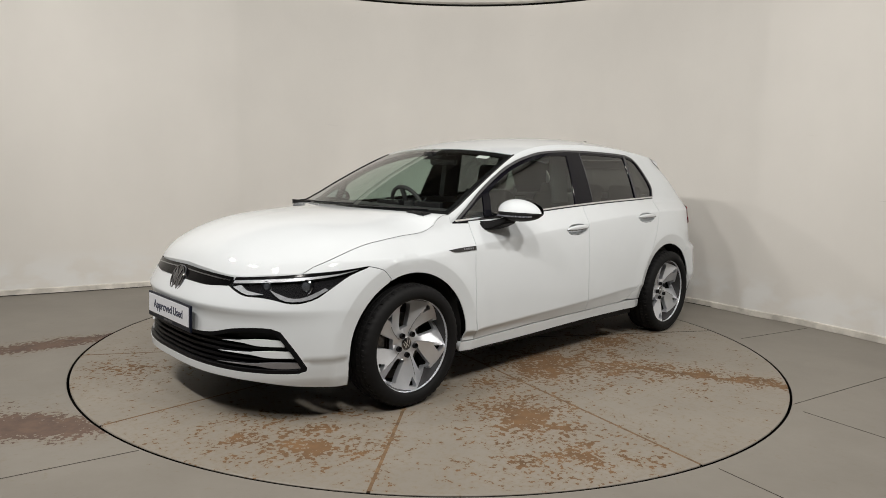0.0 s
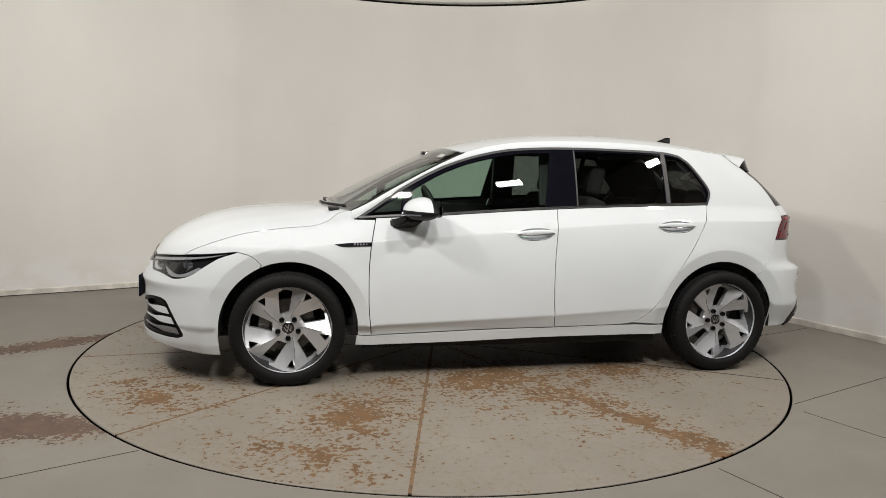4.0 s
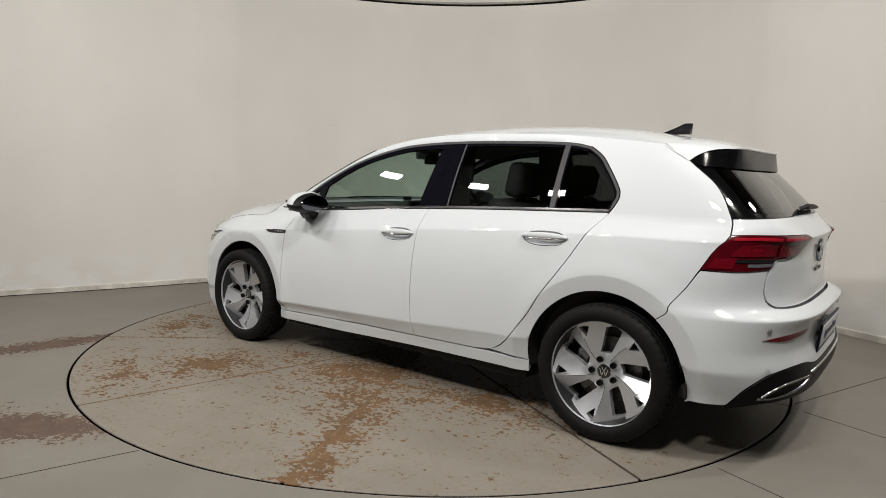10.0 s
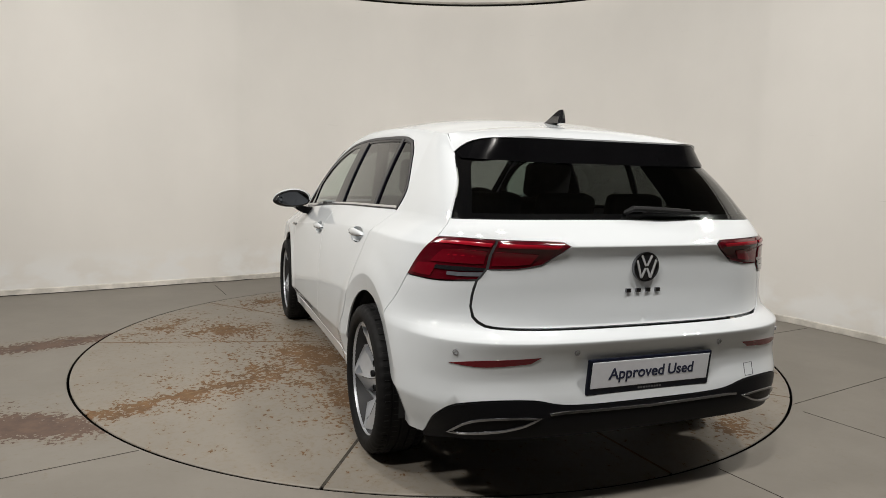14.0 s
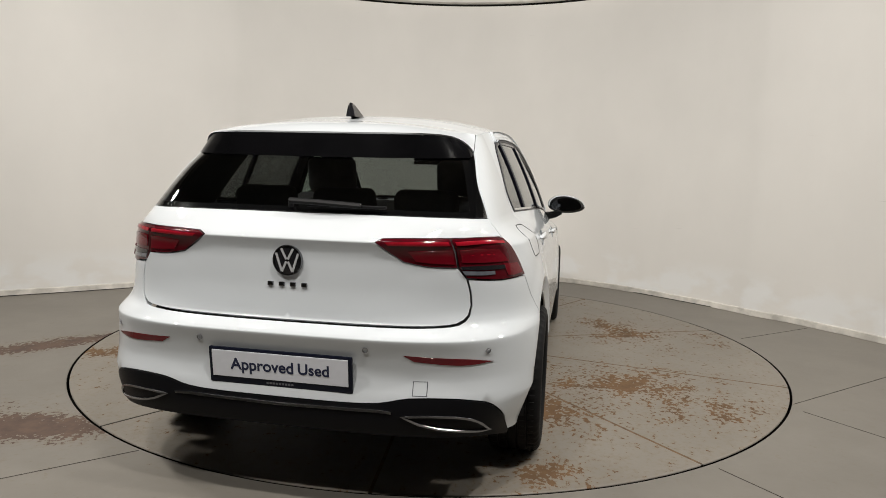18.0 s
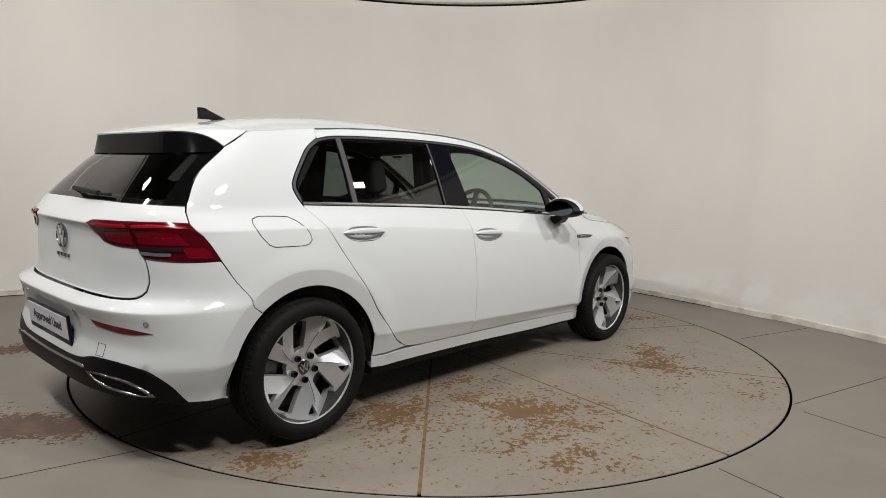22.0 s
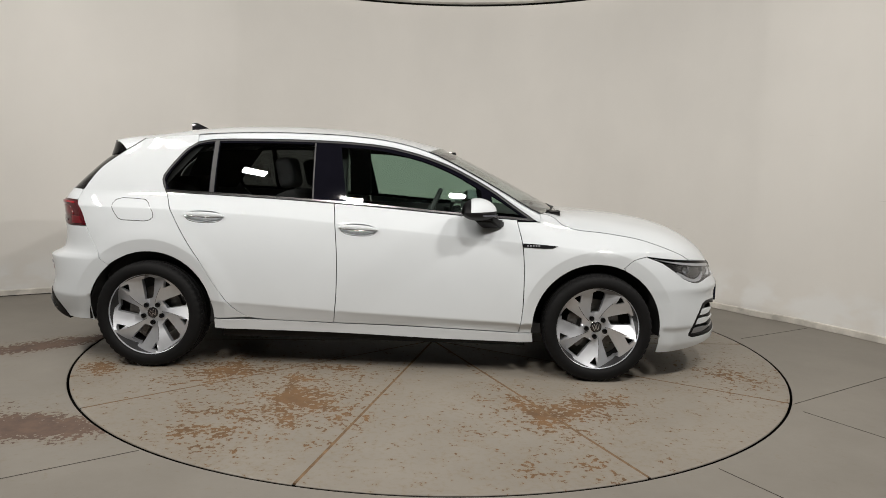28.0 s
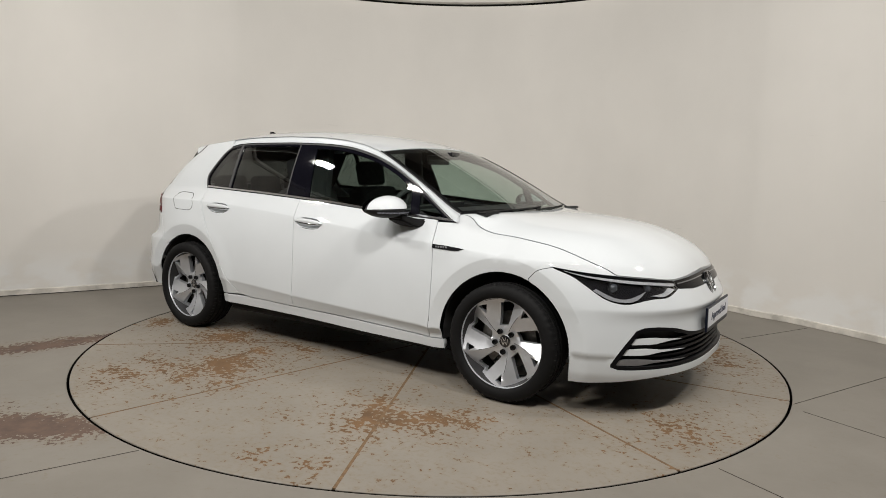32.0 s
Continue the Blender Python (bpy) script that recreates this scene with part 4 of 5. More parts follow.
    glass_q = loop(xz((0.870, 0.936), (0.695, 0.948)), xz((0.695, 0.948), (0.676, 1.060)), xz((0.676, 1.060), (0.775, 1.000), (0.870, 0.936)))
    glass_r = loop(xz((-0.372, 1.004), (-0.7, 1.020), (-0.955, 1.030)), xz((-0.955, 1.030), (-0.960, 1.327)), xz((-0.960, 1.327), (-0.75, 1.332), (-0.5, 1.334), (-0.385, 1.330)), xz((-0.385, 1.328), (-0.372, 1.004)))
    glass_c = loop(xz((-0.992, 1.034), (-1.238, 1.044)), xz((-1.238, 1.044), (-1.264, 1.096), (-1.243, 1.148), (-1.203, 1.206), (-1.160, 1.260), (-1.12, 1.298), (-1.07, 1.316), (-0.997, 1.325)), xz((-0.997, 1.325), (-0.992, 1.032)))
    frame_ob = panel("window_surround", dlo, PILLAR, car, side, holes=[glass_f, glass_q, glass_r, glass_c], depth=0.014, lift=0.002, gap=0.0, label="gloss black window surround with centre pillar")
    for pane, mat, lab in ((glass_f, GLASS, "pale green side window"), (glass_q, GLASS, "small triangular side window"), (glass_r, GLASS_DARK, "dark privacy side window"), (glass_c, GLASS_DARK, "dark privacy quarter window")):
        g = panel("side_window", pane, mat, car, side, depth=0.003, lift=-0.004, gap=-0.001, label=lab)
        g.visible_shadow = False
    rim_poly = inset(dlo, 0.002)
    panel("window_trim", rim_poly, GREY_TRIM, frame_ob, side, holes=[inset(rim_poly, 0.012)], depth=0.004, lift=0.004, gap=0, step=0.05, label="grey satin trim round the side windows")
    # bright strip under the windows, grey pillar trims
    panel("belt_strip", loop(belt_run(0.93, -1.248, 0.004), belt_run(-1.248, 0.93, 0.013)), CHROME, car, side, depth=0.006, lift=0.006, gap=0, step=0.06, label="thin bright strip under the windows")
    for x0, x1, wide in ((-0.362, -0.376, 0.008), (-0.960, -0.966, 0.026)):
        panel("pillar_trim", loop(xz((x0, float(belt_z(x0)) + 0.014), (x1, 1.338)), xz((x1, 1.338), (x1 - wide, 1.338)), xz((x1 - wide, 1.338), (x0 - wide, float(belt_z(x0)) + 0.015)), xz((x0 - wide, float(belt_z(x0)) + 0.015), (x0, float(belt_z(x0)) + 0.014))), GREY_TRIM, frame_ob, side, depth=0.004, lift=0.005, gap=0, step=0.05)
    # strip on the wing
    panel("wing_strip", loop(xz((0.862, 0.795), (0.862, 0.775)), xz((0.862, 0.775), (0.99, 0.770), (1.03, 0.772)), xz((1.03, 0.772), (1.062, 0.783)), xz((1.062, 0.783), (0.95, 0.792), (0.862, 0.795))), BLACK_GLOSS, wing, side, depth=0.006, lift=0.004, gap=0, label="gloss black strip with bright bars")
    for k in range(5):
        x = 0.885 + 0.016 * k
        panel("strip_bar", loop(xz((x, 0.779), (x + 0.009, 0.779)), xz((x + 0.009, 0.779), (x + 0.009, 0.788)), xz((x + 0.009, 0.788), (x, 0.788)), xz((x, 0.788), (x, 0.779))), ALLOY_DARK, wing, side, depth=0.002, lift=0.006, gap=0)
    # door handles: a bar across the hollow, bright along its lower edge
    for door, cup, (x0, x1, z) in zip((fd, rd), cups, HANDLES):
        c, tilt = (x0 + x1) / 2, handle_tilt(x0, x1)
        panel("handle_cup", cup, PAINT, door, side, depth=0.0, gap=0, step=0.009, surf=cup_surface(x0, x1, z))
        for name, mat, lab, lift, high, deep in (("door_handle", PAINT, "white door handle bar", 0.008, 0.0135, 0.010), ("handle_strip", CHROME_DARK, "bright lower edge", -0.006, 0.0042, 0.0085)):
            bm = bmesh.new()
            rows = []
            for k in range(21):
                t = k / 20
                x = x0 + (x1 - x0) * t
                zz = z + (x - c) * tilt
                y = flank(x, zz)
                q = math.sin(math.pi * t)
                r, out = 0.002 + high * q ** 0.4, 0.002 + 0.014 * q ** 0.6
                rows.append([bm.verts.new((x, side * (y + out + deep * math.cos(a)), zz + lift * q ** 0.4 + r * math.sin(a))) for a in np.linspace(0, 2 * math.pi, 13)[:-1]])
            for a, b in zip(rows, rows[1:]):
                for k in range(12):
                    bm.faces.new((a[k], a[(k + 1) % 12], b[(k + 1) % 12], b[k]))
            bm.faces.new(rows[0]); bm.faces.new(rows[-1])
            part(name, bm, mat, door, lab, True)
    # mirror
    def shell(grow, z_cut=None, x_cut=None, below=False):
        bm = bmesh.new()
        bmesh.ops.create_uvsphere(bm, u_segments=32, v_segments=20, radius=1)
        for v in bm.verts:
            p = v.co
            k = 1 if p.z > 0 else 0.62
            q = Vector((p.x * (0.112 if p.x > 0 else 0.088), p.y * 0.130, p.z * 0.078 * k)) * grow
            q.x -= 0.030 * max(0, p.y) ** 2
            q.z += 0.012 * (-p.y) * (1 if p.z > 0 else 0)
            v.co = Vector((0.590 + q.x, side * (0.918 + q.y), 0.972 + q.z))
        for co, no in ((z_cut and (0, 0, z_cut), (0.05, 0, 1 if below else -1)), (x_cut and (x_cut, 0, 0), (-1, 0, 0))):
            if co:
                cut = bmesh.ops.bisect_plane(bm, geom=bm.verts[:] + bm.edges[:] + bm.faces[:], plane_co=co, plane_no=no, clear_outer=True)
                bmesh.ops.holes_fill(bm, edges=[e for e in cut["geom_cut"] if isinstance(e, bmesh.types.BMEdge)])
        return bm
    mirror = part("side_mirror", shell(1.0, 0.947, 0.556), PAINT, car, "white mirror cap over a black shell and foot", True)
    part("mirror_base", shell(0.975), BLACK_TRIM, mirror, "black lower shell", True)
    bm = bmesh.new()
    rows = [[Vector((x0 + dx, side * y, z)) for dx, z in ((w, z0 + h), (w, z0 - h), (-w, z0 - h), (-w, z0 + h))] for y, x0, z0, w, h in ((0.735, 0.695, 0.900, 0.062, 0.022), (0.79, 0.690, 0.896, 0.060, 0.024), (0.84, 0.665, 0.908, 0.055, 0.024), (0.895, 0.625, 0.936, 0.050, 0.018))]
    rows = [[bm.verts.new(p) for p in r] for r in rows]
    for a, b in zip(rows, rows[1:]):
        for k in range(4):
            bm.faces.new((a[k], a[(k + 1) % 4], b[(k + 1) % 4], b[k]))
    bm.faces.new(rows[0]); bm.faces.new(rows[-1])
    bmesh.ops.bevel(bm, geom=bm.edges[:], offset=0.009, segments=2, affect="EDGES")
    part("mirror_arm", bm, BLACK_TRIM, mirror, "black foot", True)
    bm = bmesh.new()
    for k in range(13):
        t = k / 12
        y0 = 0.835 + 0.195 * t
        w = (y0 - 0.918) / 0.130
        x = 0.590 + 0.112 * math.sqrt(max(0.0, 1 - w * w)) - 0.03 * max(0, w) ** 2
        if k:
            slab(bm, min(x, px) - 0.004, max(x, px) + 0.003, side * py, side * y0, 0.955, 0.963, 0)
        px, py = x, y0
    part("indicator", bm, LENS_GREY, mirror, "clear indicator strip")
    bm = bmesh.new()
    turned(bm, [(0.0001, 0.0), (0.088, 0.0), (0.091, 0.004)], 28, "Z")
    for v in bm.verts:
        v.co = Vector((0.5015 + v.co.z, side * (0.918 + v.co.x * 1.15), 0.976 + v.co.y * (0.62 if v.co.y > 0 else 0.40)))
    part("mirror_glass", bm, MIRROR, mirror, "dark mirror glass", True)
    # headlamp
    lamp_poly = loop(LAMP_LOW, [(1.998, 0.640), (1.990, 0.676)], LAMP_TOP[::-1], LAMP_TIP[::-1], [(1.524, 0.737), (1.524, 0.732)])
    lamp = panel("headlamp", lamp_poly, BLACK_GLOSS, car, side, depth=0.03, lift=-0.022, step=0.02, gap=0.0, label="dark headlamp with two projector lenses and light strips")
    panel("lamp_cover", lamp_poly, CLEAR, lamp, side, depth=0.022, lift=0.0, gap=0.001, step=0.03).visible_shadow = False
    panel("light_strip", loop([(1.56, 0.726), (1.63, 0.710), (1.755, 0.693), (1.87, 0.680), (1.985, 0.666)], [(1.985, 0.666), (1.985, 0.654)], [(1.985, 0.654), (1.87, 0.667), (1.755, 0.680), (1.63, 0.702), (1.56, 0.725)]), LAMP_SILVER, lamp, side, depth=0.006, lift=-0.003, gap=0, step=0.03, label="bright light strip along the lamp's top")
    panel("light_strip", loop([(1.648, 0.640), (1.70, 0.598), (1.757, 0.588), (1.80, 0.600), (1.845, 0.640)], [(1.845, 0.640), (1.80, 0.618), (1.757, 0.603), (1.715, 0.610), (1.660, 0.648)], [(1.660, 0.648), (1.648, 0.640)]), LAMP_SILVER, lamp, side, depth=0.008, lift=-0.012, gap=0, step=0.03, label="silver swoosh under the outer lens")
    panel("light_strip", loop([(1.86, 0.618), (1.92, 0.612), (1.985, 0.640)], [(1.985, 0.640), (1.955, 0.652), (1.93, 0.632), (1.86, 0.618)]), REFLECTOR, lamp, side, depth=0.008, lift=-0.012, gap=0, step=0.03)
    panel("lamp_brow", loop(LAMP_TIP + LAMP_TOP[1:], [LAMP_TOP[-1], (1.985, 0.667)], [(1.985, 0.667), (1.87, 0.682), (1.755, 0.696), (1.62, 0.713), (1.535, 0.733)], [(1.535, 0.733), LAMP_TIP[0]]), SPOILER_BLACK, lamp, side, depth=0.006, lift=0.0005, gap=0, step=0.03, label="black upper edge of the lamp")
    for s0, z0, r in ((1.735, 0.650, 0.027), (1.865, 0.646, 0.022), (1.925, 0.645, 0.012)):
        p = skin(s0, z0)
        bm = bmesh.new()
        bmesh.ops.create_uvsphere(bm, u_segments=18, v_segments=10, radius=r)
        lens = part("lens", bm, LENS_DARK, lamp, "round projector lens", True)
        lens.location = (p.x - 0.032, side * (p.y - 0.014), z0)
        bm = bmesh.new()
        turned(bm, [(r * 1.05, -0.012), (r * 1.28, -0.012), (r * 1.28, 0.012), (r * 1.12, 0.016), (r * 1.05, 0.012)], 24, closed=True)
        ringo = part("lens_ring", bm, CHROME_DARK, lamp, "bright ring round the lens", True)
        ringo.matrix_local = pose(p.x - 0.030, side * (p.y - 0.012), z0) @ pose(0, 0, 0, 0, 0, side * -58)
    # tail lamp: outer block on the quarter, inner block on the tailgate
    tail_poly = loop([(-1.628, 0.823), (-1.660, 0.898), (-1.694, 0.963)], [(-1.694, 0.963), (-1.773, 0.969), (-1.869, 0.966)], [(-1.869, 0.966), (-1.869, 0.869)], [(-1.869, 0.869), (-1.852, 0.831)], [(-1.852, 0.831), (-1.746, 0.820), (-1.628, 0.823)])
    tl = panel("tail_lamp", tail_poly, RED_DARK, car, side, depth=0.03, lift=0.004, step=0.02, gap=0.001, label="dark red tail lamp with bright bars")
    inner_poly = loop([(-1.875, 0.966), (-1.960, 0.964), (-2.046, 0.961)], [(-2.046, 0.961), (-2.065, 0.951), (-2.045, 0.926), (-2.005, 0.886)], [(-2.005, 0.886), (-1.950, 0.871), (-1.875, 0.867)], [(-1.875, 0.867), (-1.875, 0.966)])
    ti = panel("tail_lamp_inner", inner_poly, RED_DARK, car, side, depth=0.02, lift=0.004, step=0.02, gap=0.001, label="dark red lamp on the tailgate")
    for par, mat, runs in (
            (tl, RED_BRIGHT, ([(-1.704, 0.952), (-1.783, 0.957), (-1.863, 0.954)], [(-1.862, 0.946), (-1.782, 0.948), (-1.703, 0.944)])),
            (tl, RED_LENS, ([(-1.740, 0.928), (-1.802, 0.933), (-1.861, 0.930)], [(-1.861, 0.885), (-1.803, 0.883), (-1.711, 0.881)])),
            (tl, RED_BRIGHT, ([(-1.765, 0.918), (-1.804, 0.921), (-1.857, 0.919)], [(-1.857, 0.909), (-1.804, 0.909), (-1.760, 0.907)])),
            (tl, RED_LENS, ([(-1.646, 0.833), (-1.696, 0.830), (-1.721, 0.831)], [(-1.735, 0.876), (-1.696, 0.873), (-1.668, 0.871)])),
            (tl, LENS_GREY, ([(-1.770, 0.852), (-1.804, 0.852), (-1.864, 0.856)], [(-1.857, 0.842), (-1.804, 0.839), (-1.770, 0.840)])),
            (tl, BLACK_GLOSS, ([(-1.730, 0.870), (-1.804, 0.872), (-1.867, 0.871)], [(-1.864, 0.860), (-1.804, 0.857), (-1.730, 0.857)])),
            (ti, RED_BRIGHT, ([(-1.881, 0.954), (-1.960, 0.953), (-2.041, 0.951)], [(-2.035, 0.944), (-1.959, 0.945), (-1.880, 0.946)])),
            (ti, RED_LENS, ([(-1.880, 0.930), (-1.940, 0.928), (-1.990, 0.924)], [(-1.975, 0.888), (-1.940, 0.883), (-1.881, 0.879)]))):
        panel("lamp_bar", loop(runs[0], [runs[0][-1], runs[1][0]], runs[1], [runs[1][-1], runs[0][0]]), mat, par, side, depth=0.003, lift=0.0075, gap=0, step=0.02)
    # rear reflector strip, parking sensors, exhaust trim
    panel("rear_reflector", loop([(-1.800, 0.552), (-1.868, 0.566), (-2.012, 0.578)], [(-2.012, 0.578), (-1.989, 0.557)], [(-1.989, 0.557), (-1.882, 0.544), (-1.800, 0.552)]), RED_LENS, car, side, depth=0.008, lift=0.002, gap=0, step=0.02, label="thin red reflector in the bumper")
    for s0, z0 in ((s_rear(0.705, 0.592), 0.592), (s_rear(0.305, 0.592), 0.592)):
        bm = bmesh.new()
        turned(bm, [(0.0085, -0.002), (0.0085, 0.0016), (0.010, 0.0016), (0.010, -0.002)], 20, closed=True)
        p, q = skin(s0, z0), skin(s0 + 0.01, z0)
        so = part("parking_sensor", bm, ALLOY_DARK, car, "small round parking sensor", True)
        t = (q - p).normalized()
        n = Vector((-abs(t.y), abs(t.x), -0.22)).normalized()
        p = p + n * 0.003
        so.matrix_local = Matrix.Translation((p.x, side * p.y, p.z)) @ Vector((n.x, side * n.y, n.z)).to_track_quat("Y", "Z").to_matrix().to_4x4()
    exh = [(-1.755, 0.302), (-1.812, 0.354), (-1.865, 0.376), (-1.952, 0.384), (-2.032, 0.379), (-1.979, 0.347), (-1.919, 0.326), (-1.797, 0.302)]
    exh = [(-1.895 + (a + 1.895) * 0.86, 0.346 + (b - 0.346) * 0.86) for a, b in exh]
    exh_out = loop(exh[:3] + exh[3:5], [exh[4], exh[5], exh[6]], [exh[6], exh[7], exh[0]])
    panel("exhaust_trim", exh_out, CHROME_DARK, car, side, holes=[inset(exh_out, 0.006)], depth=0.02, lift=0.010, gap=0, step=0.02, label="chrome exhaust surround")
    panel("exhaust_insert", inset(exh_out, 0.009), BLACK_GLOSS, car, side, depth=0.004, lift=-0.004, gap=0, step=0.02)
    # front bumper vents: white blades in the corner of the lower grille
    for z0, a, b in ((0.392, 1.775, 2.00), (0.340, 1.742, 2.02), (0.288, 1.715, 2.02)):
        panel("vent_blade", loop([(a, z0 - 0.014), (a + 0.09, z0 - 0.014), (a + 0.15, z0 - 0.004), (b, z0 - 0.003)], [(b, z0 - 0.003), (a + 0.15, z0 + 0.007), (a + 0.09, z0 + 0.016), (a + 0.01, z0 + 0.014)], [(a + 0.01, z0 + 0.014), (a, z0 - 0.014)]),
              PAINT if z0 > 0.3 else ALLOY_DARK, car, side, depth=0.02, lift=-0.010, gap=0, step=0.03, label="white vent blade")
    # wheel housing
    for hub in (1.305, -1.305):
        bm = bmesh.new()
        rings = []
        for y in (0.50, 0.60, 0.72, 0.818):
            rings.append([bm.verts.new((hub + 0.376 * math.cos(a), side * y, 0.312 + 0.376 * math.sin(a))) for a in np.linspace(-0.12, math.pi + 0.12, 30)])
        for a, b in zip(rings, rings[1:]):
            for k in range(29):
                bm.faces.new((a[k], a[k + 1], b[k + 1], b[k]))
        bm.faces.new(rings[0])
        part("wheel_housing", bm, BLACK_DEEP, car, "", True)

# fuel flap outline, on the car's right side only
flap = loop(xz((-1.470, 0.862), (-1.33, 0.860), (-1.302, 0.866)), xz((-1.302, 0.866), (-1.284, 0.884), (-1.288, 0.910), (-1.330, 0.964)), xz((-1.330, 0.964), (-1.360, 0.982), (-1.50, 0.988), (-1.535, 0.978)), xz((-1.535, 0.978), (-1.546, 0.955), (-1.530, 0.915), (-1.495, 0.872)), xz((-1.495, 0.872), (-1.470, 0.862)))
panel("fuel_flap", flap, BLACK_DEEP, car, -1, holes=[inset(flap, 0.0026)], depth=0.004, lift=0.0012, gap=0, step=0.03, label="thin dark outline of the fuel flap")

# front bumper with its openings
def inset_open(poly, d):
    return [(2.31, b) if a0 > 2.305 else (min(a, 2.31), b) for (a, b), (a0, _) in zip(inset(poly, d), poly)]


GRILLE = loop([(2.31, 0.405), (2.12, 0.408), (2.04, 0.420), (1.96, 0.448), (1.88, 0.462), (1.82, 0.462), (1.79, 0.448)], [(1.79, 0.448), (1.745, 0.37), (1.700, 0.282)], [(1.700, 0.282), (1.700, 0.266), (1.725, 0.253), (1.88, 0.253), (2.1, 0.258), (2.31, 0.260)], [(2.31, 0.260), (2.31, 0.405)])
BAR = loop([(2.31, 0.690), (2.15, 0.684), (1.992, 0.676)], [(1.992, 0.676), (2.0, 0.638)], [(2.0, 0.638), (2.10, 0.630), (2.19, 0.631), (2.31, 0.632)], [(2.31, 0.632), (2.31, 0.690)])
front = loop([(2.3, 0.630), (2.19, 0.629), (2.10, 0.628), (2.0, 0.640)], LAMP_LOW[::-1], [(1.524, 0.737)] + xz((1.50, 0.715), (1.45, 0.668)), arch(1.305, 66, -2), xz((1.677, 0.30), (1.668, 0.170)), [(s_of(1.668, 0.170), 0.170), (1.70, 0.186), (1.885, 0.214), (2.11, 0.222), (2.3, 0.226)], [(2.3, 0.226), (2.3, 0.630)])
front_bumper = panel("front_bumper", front, PAINT, car, 1, True, holes=[GRILLE], step=0.026, gap=0.0006, lines=[lambda x, z=z: z for z in (0.538, 0.552, 0.566)], seeds=[p for p in arch_ring(1.31) if p[0] > 1.3])
grille = panel("lower_grille", GRILLE, BLACK_TRIM, car, 1, True, depth=0.004, lift=-0.045, gap=-0.004, label="black lower grille with horizontal slats")
panel("grille_surround", GRILLE, VALANCE, car, 1, True, holes=[inset_open(GRILLE, 0.017)], depth=0.03, lift=-0.002, gap=0, step=0.03)
for z0 in (0.290, 0.315, 0.342, 0.368, 0.392):
    end = 1.72 + (z0 - 0.275) * 0.45
    panel("grille_slat", loop([(2.31, z0 - 0.006), (2.0, z0 - 0.005), (end, z0 - 0.004)], [(end, z0 - 0.004), (end, z0 + 0.006)], [(end, z0 + 0.006), (2.0, z0 + 0.006), (2.31, z0 + 0.006)], [(2.31, z0 + 0.006), (2.31, z0 - 0.006)]), VALANCE, grille, 1, True, depth=0.025, lift=-0.018, gap=0, step=0.04)
panel("upper_grille", BAR, SPOILER_BLACK, car, 1, True, depth=0.02, lift=0.0015, gap=0.0, step=0.02, label="narrow gloss black upper grille")
panel("grille_strip", loop([(2.31, 0.676), (2.15, 0.671), (1.998, 0.664)], [(1.998, 0.664), (2.0, 0.659)], [(2.0, 0.659), (2.15, 0.666), (2.31, 0.671)], [(2.31, 0.671), (2.31, 0.676)]), CHROME_DARK, car, 1, True, depth=0.004, lift=0.005, gap=0, step=0.03, label="thin bright strip joining the headlamps")

GATE_Z = (0.665, 0.72, 0.80, 0.870, 0.915, 0.937, 0.945, 0.954, 0.970, 1.033)
TAIL_Z = (0.405, 0.48, 0.53, 0.57, 0.600, 0.618, 0.6265, 0.6325, 0.641, 0.659)
# tail: gate, glass, bumper, valance
G_IN = [(a - 0.006, b) for a, b in QUARTER]
GLASS_R = loop([(-2.3, 1.040), (-2.051, 1.040), (-1.852, 1.037), (G_IN[2][0], 1.034)], G_IN[::-1], [G_IN[0], (G_IN[0][0] - 0.03, 1.300)], [(G_IN[0][0] - 0.03, 1.300), (-2.004, 1.311), (-2.3, 1.318)], [(-2.3, 1.318), (-2.3, 1.040)])
gate = loop([(-2.3, 1.036), (-2.051, 1.036), (-1.852, 1.034), (QUARTER[2][0] - 0.002, 1.029)], [(QUARTER[2][0] - 0.002, 1.029), (-1.696, 0.968)], [(-1.696, 0.968), (-1.773, 0.971), (-1.960, 0.968), (-2.046, 0.965)], [(-2.046, 0.965), (-2.069, 0.952), (-2.048, 0.923), (-2.007, 0.882)], [(-2.007, 0.882), (-1.950, 0.867), (-1.873, 0.863)], [(-1.873, 0.863), (-1.854, 0.826)], [(-1.854, 0.826), (-1.848, 0.774), (-1.847, 0.735), (-1.856, 0.702), (-1.888, 0.676), (-1.95, 0.668), (-2.051, 0.666), (-2.3, 0.665)], *[[(-2.3, a), (-2.3, b)] for a, b in zip(GATE_Z, GATE_Z[1:])])
tailgate = panel("tailgate", gate, PAINT, car, 1, True, step=0.022, gap=0.0004, lines=[lambda x, z=z: z for z in GATE_Z[1:-1]])
rear_glass = panel("rear_window", GLASS_R, GLASS_REAR, car, 1, True, depth=0.003, lift=-0.002, gap=0, label="dark tinted rear window")
rear_glass.visible_shadow = False
panel("rear_window_border", GLASS_R, BLACK_GLOSS, rear_glass, 1, True, holes=[loop([(-2.31, 1.060), (-2.051, 1.060), (s_rear(0.612, 1.057), 1.057)], [(s_rear(0.612, 1.057), 1.057), (s_rear(0.582, 1.150), 1.150), (s_rear(0.545, 1.240), 1.240)], [(s_rear(0.545, 1.240), 1.240), (-2.053, 1.262), (-2.31, 1.266)], [(-2.31, 1.266), (-2.31, 1.060)])], depth=0.002, lift=-0.006, gap=0.0)
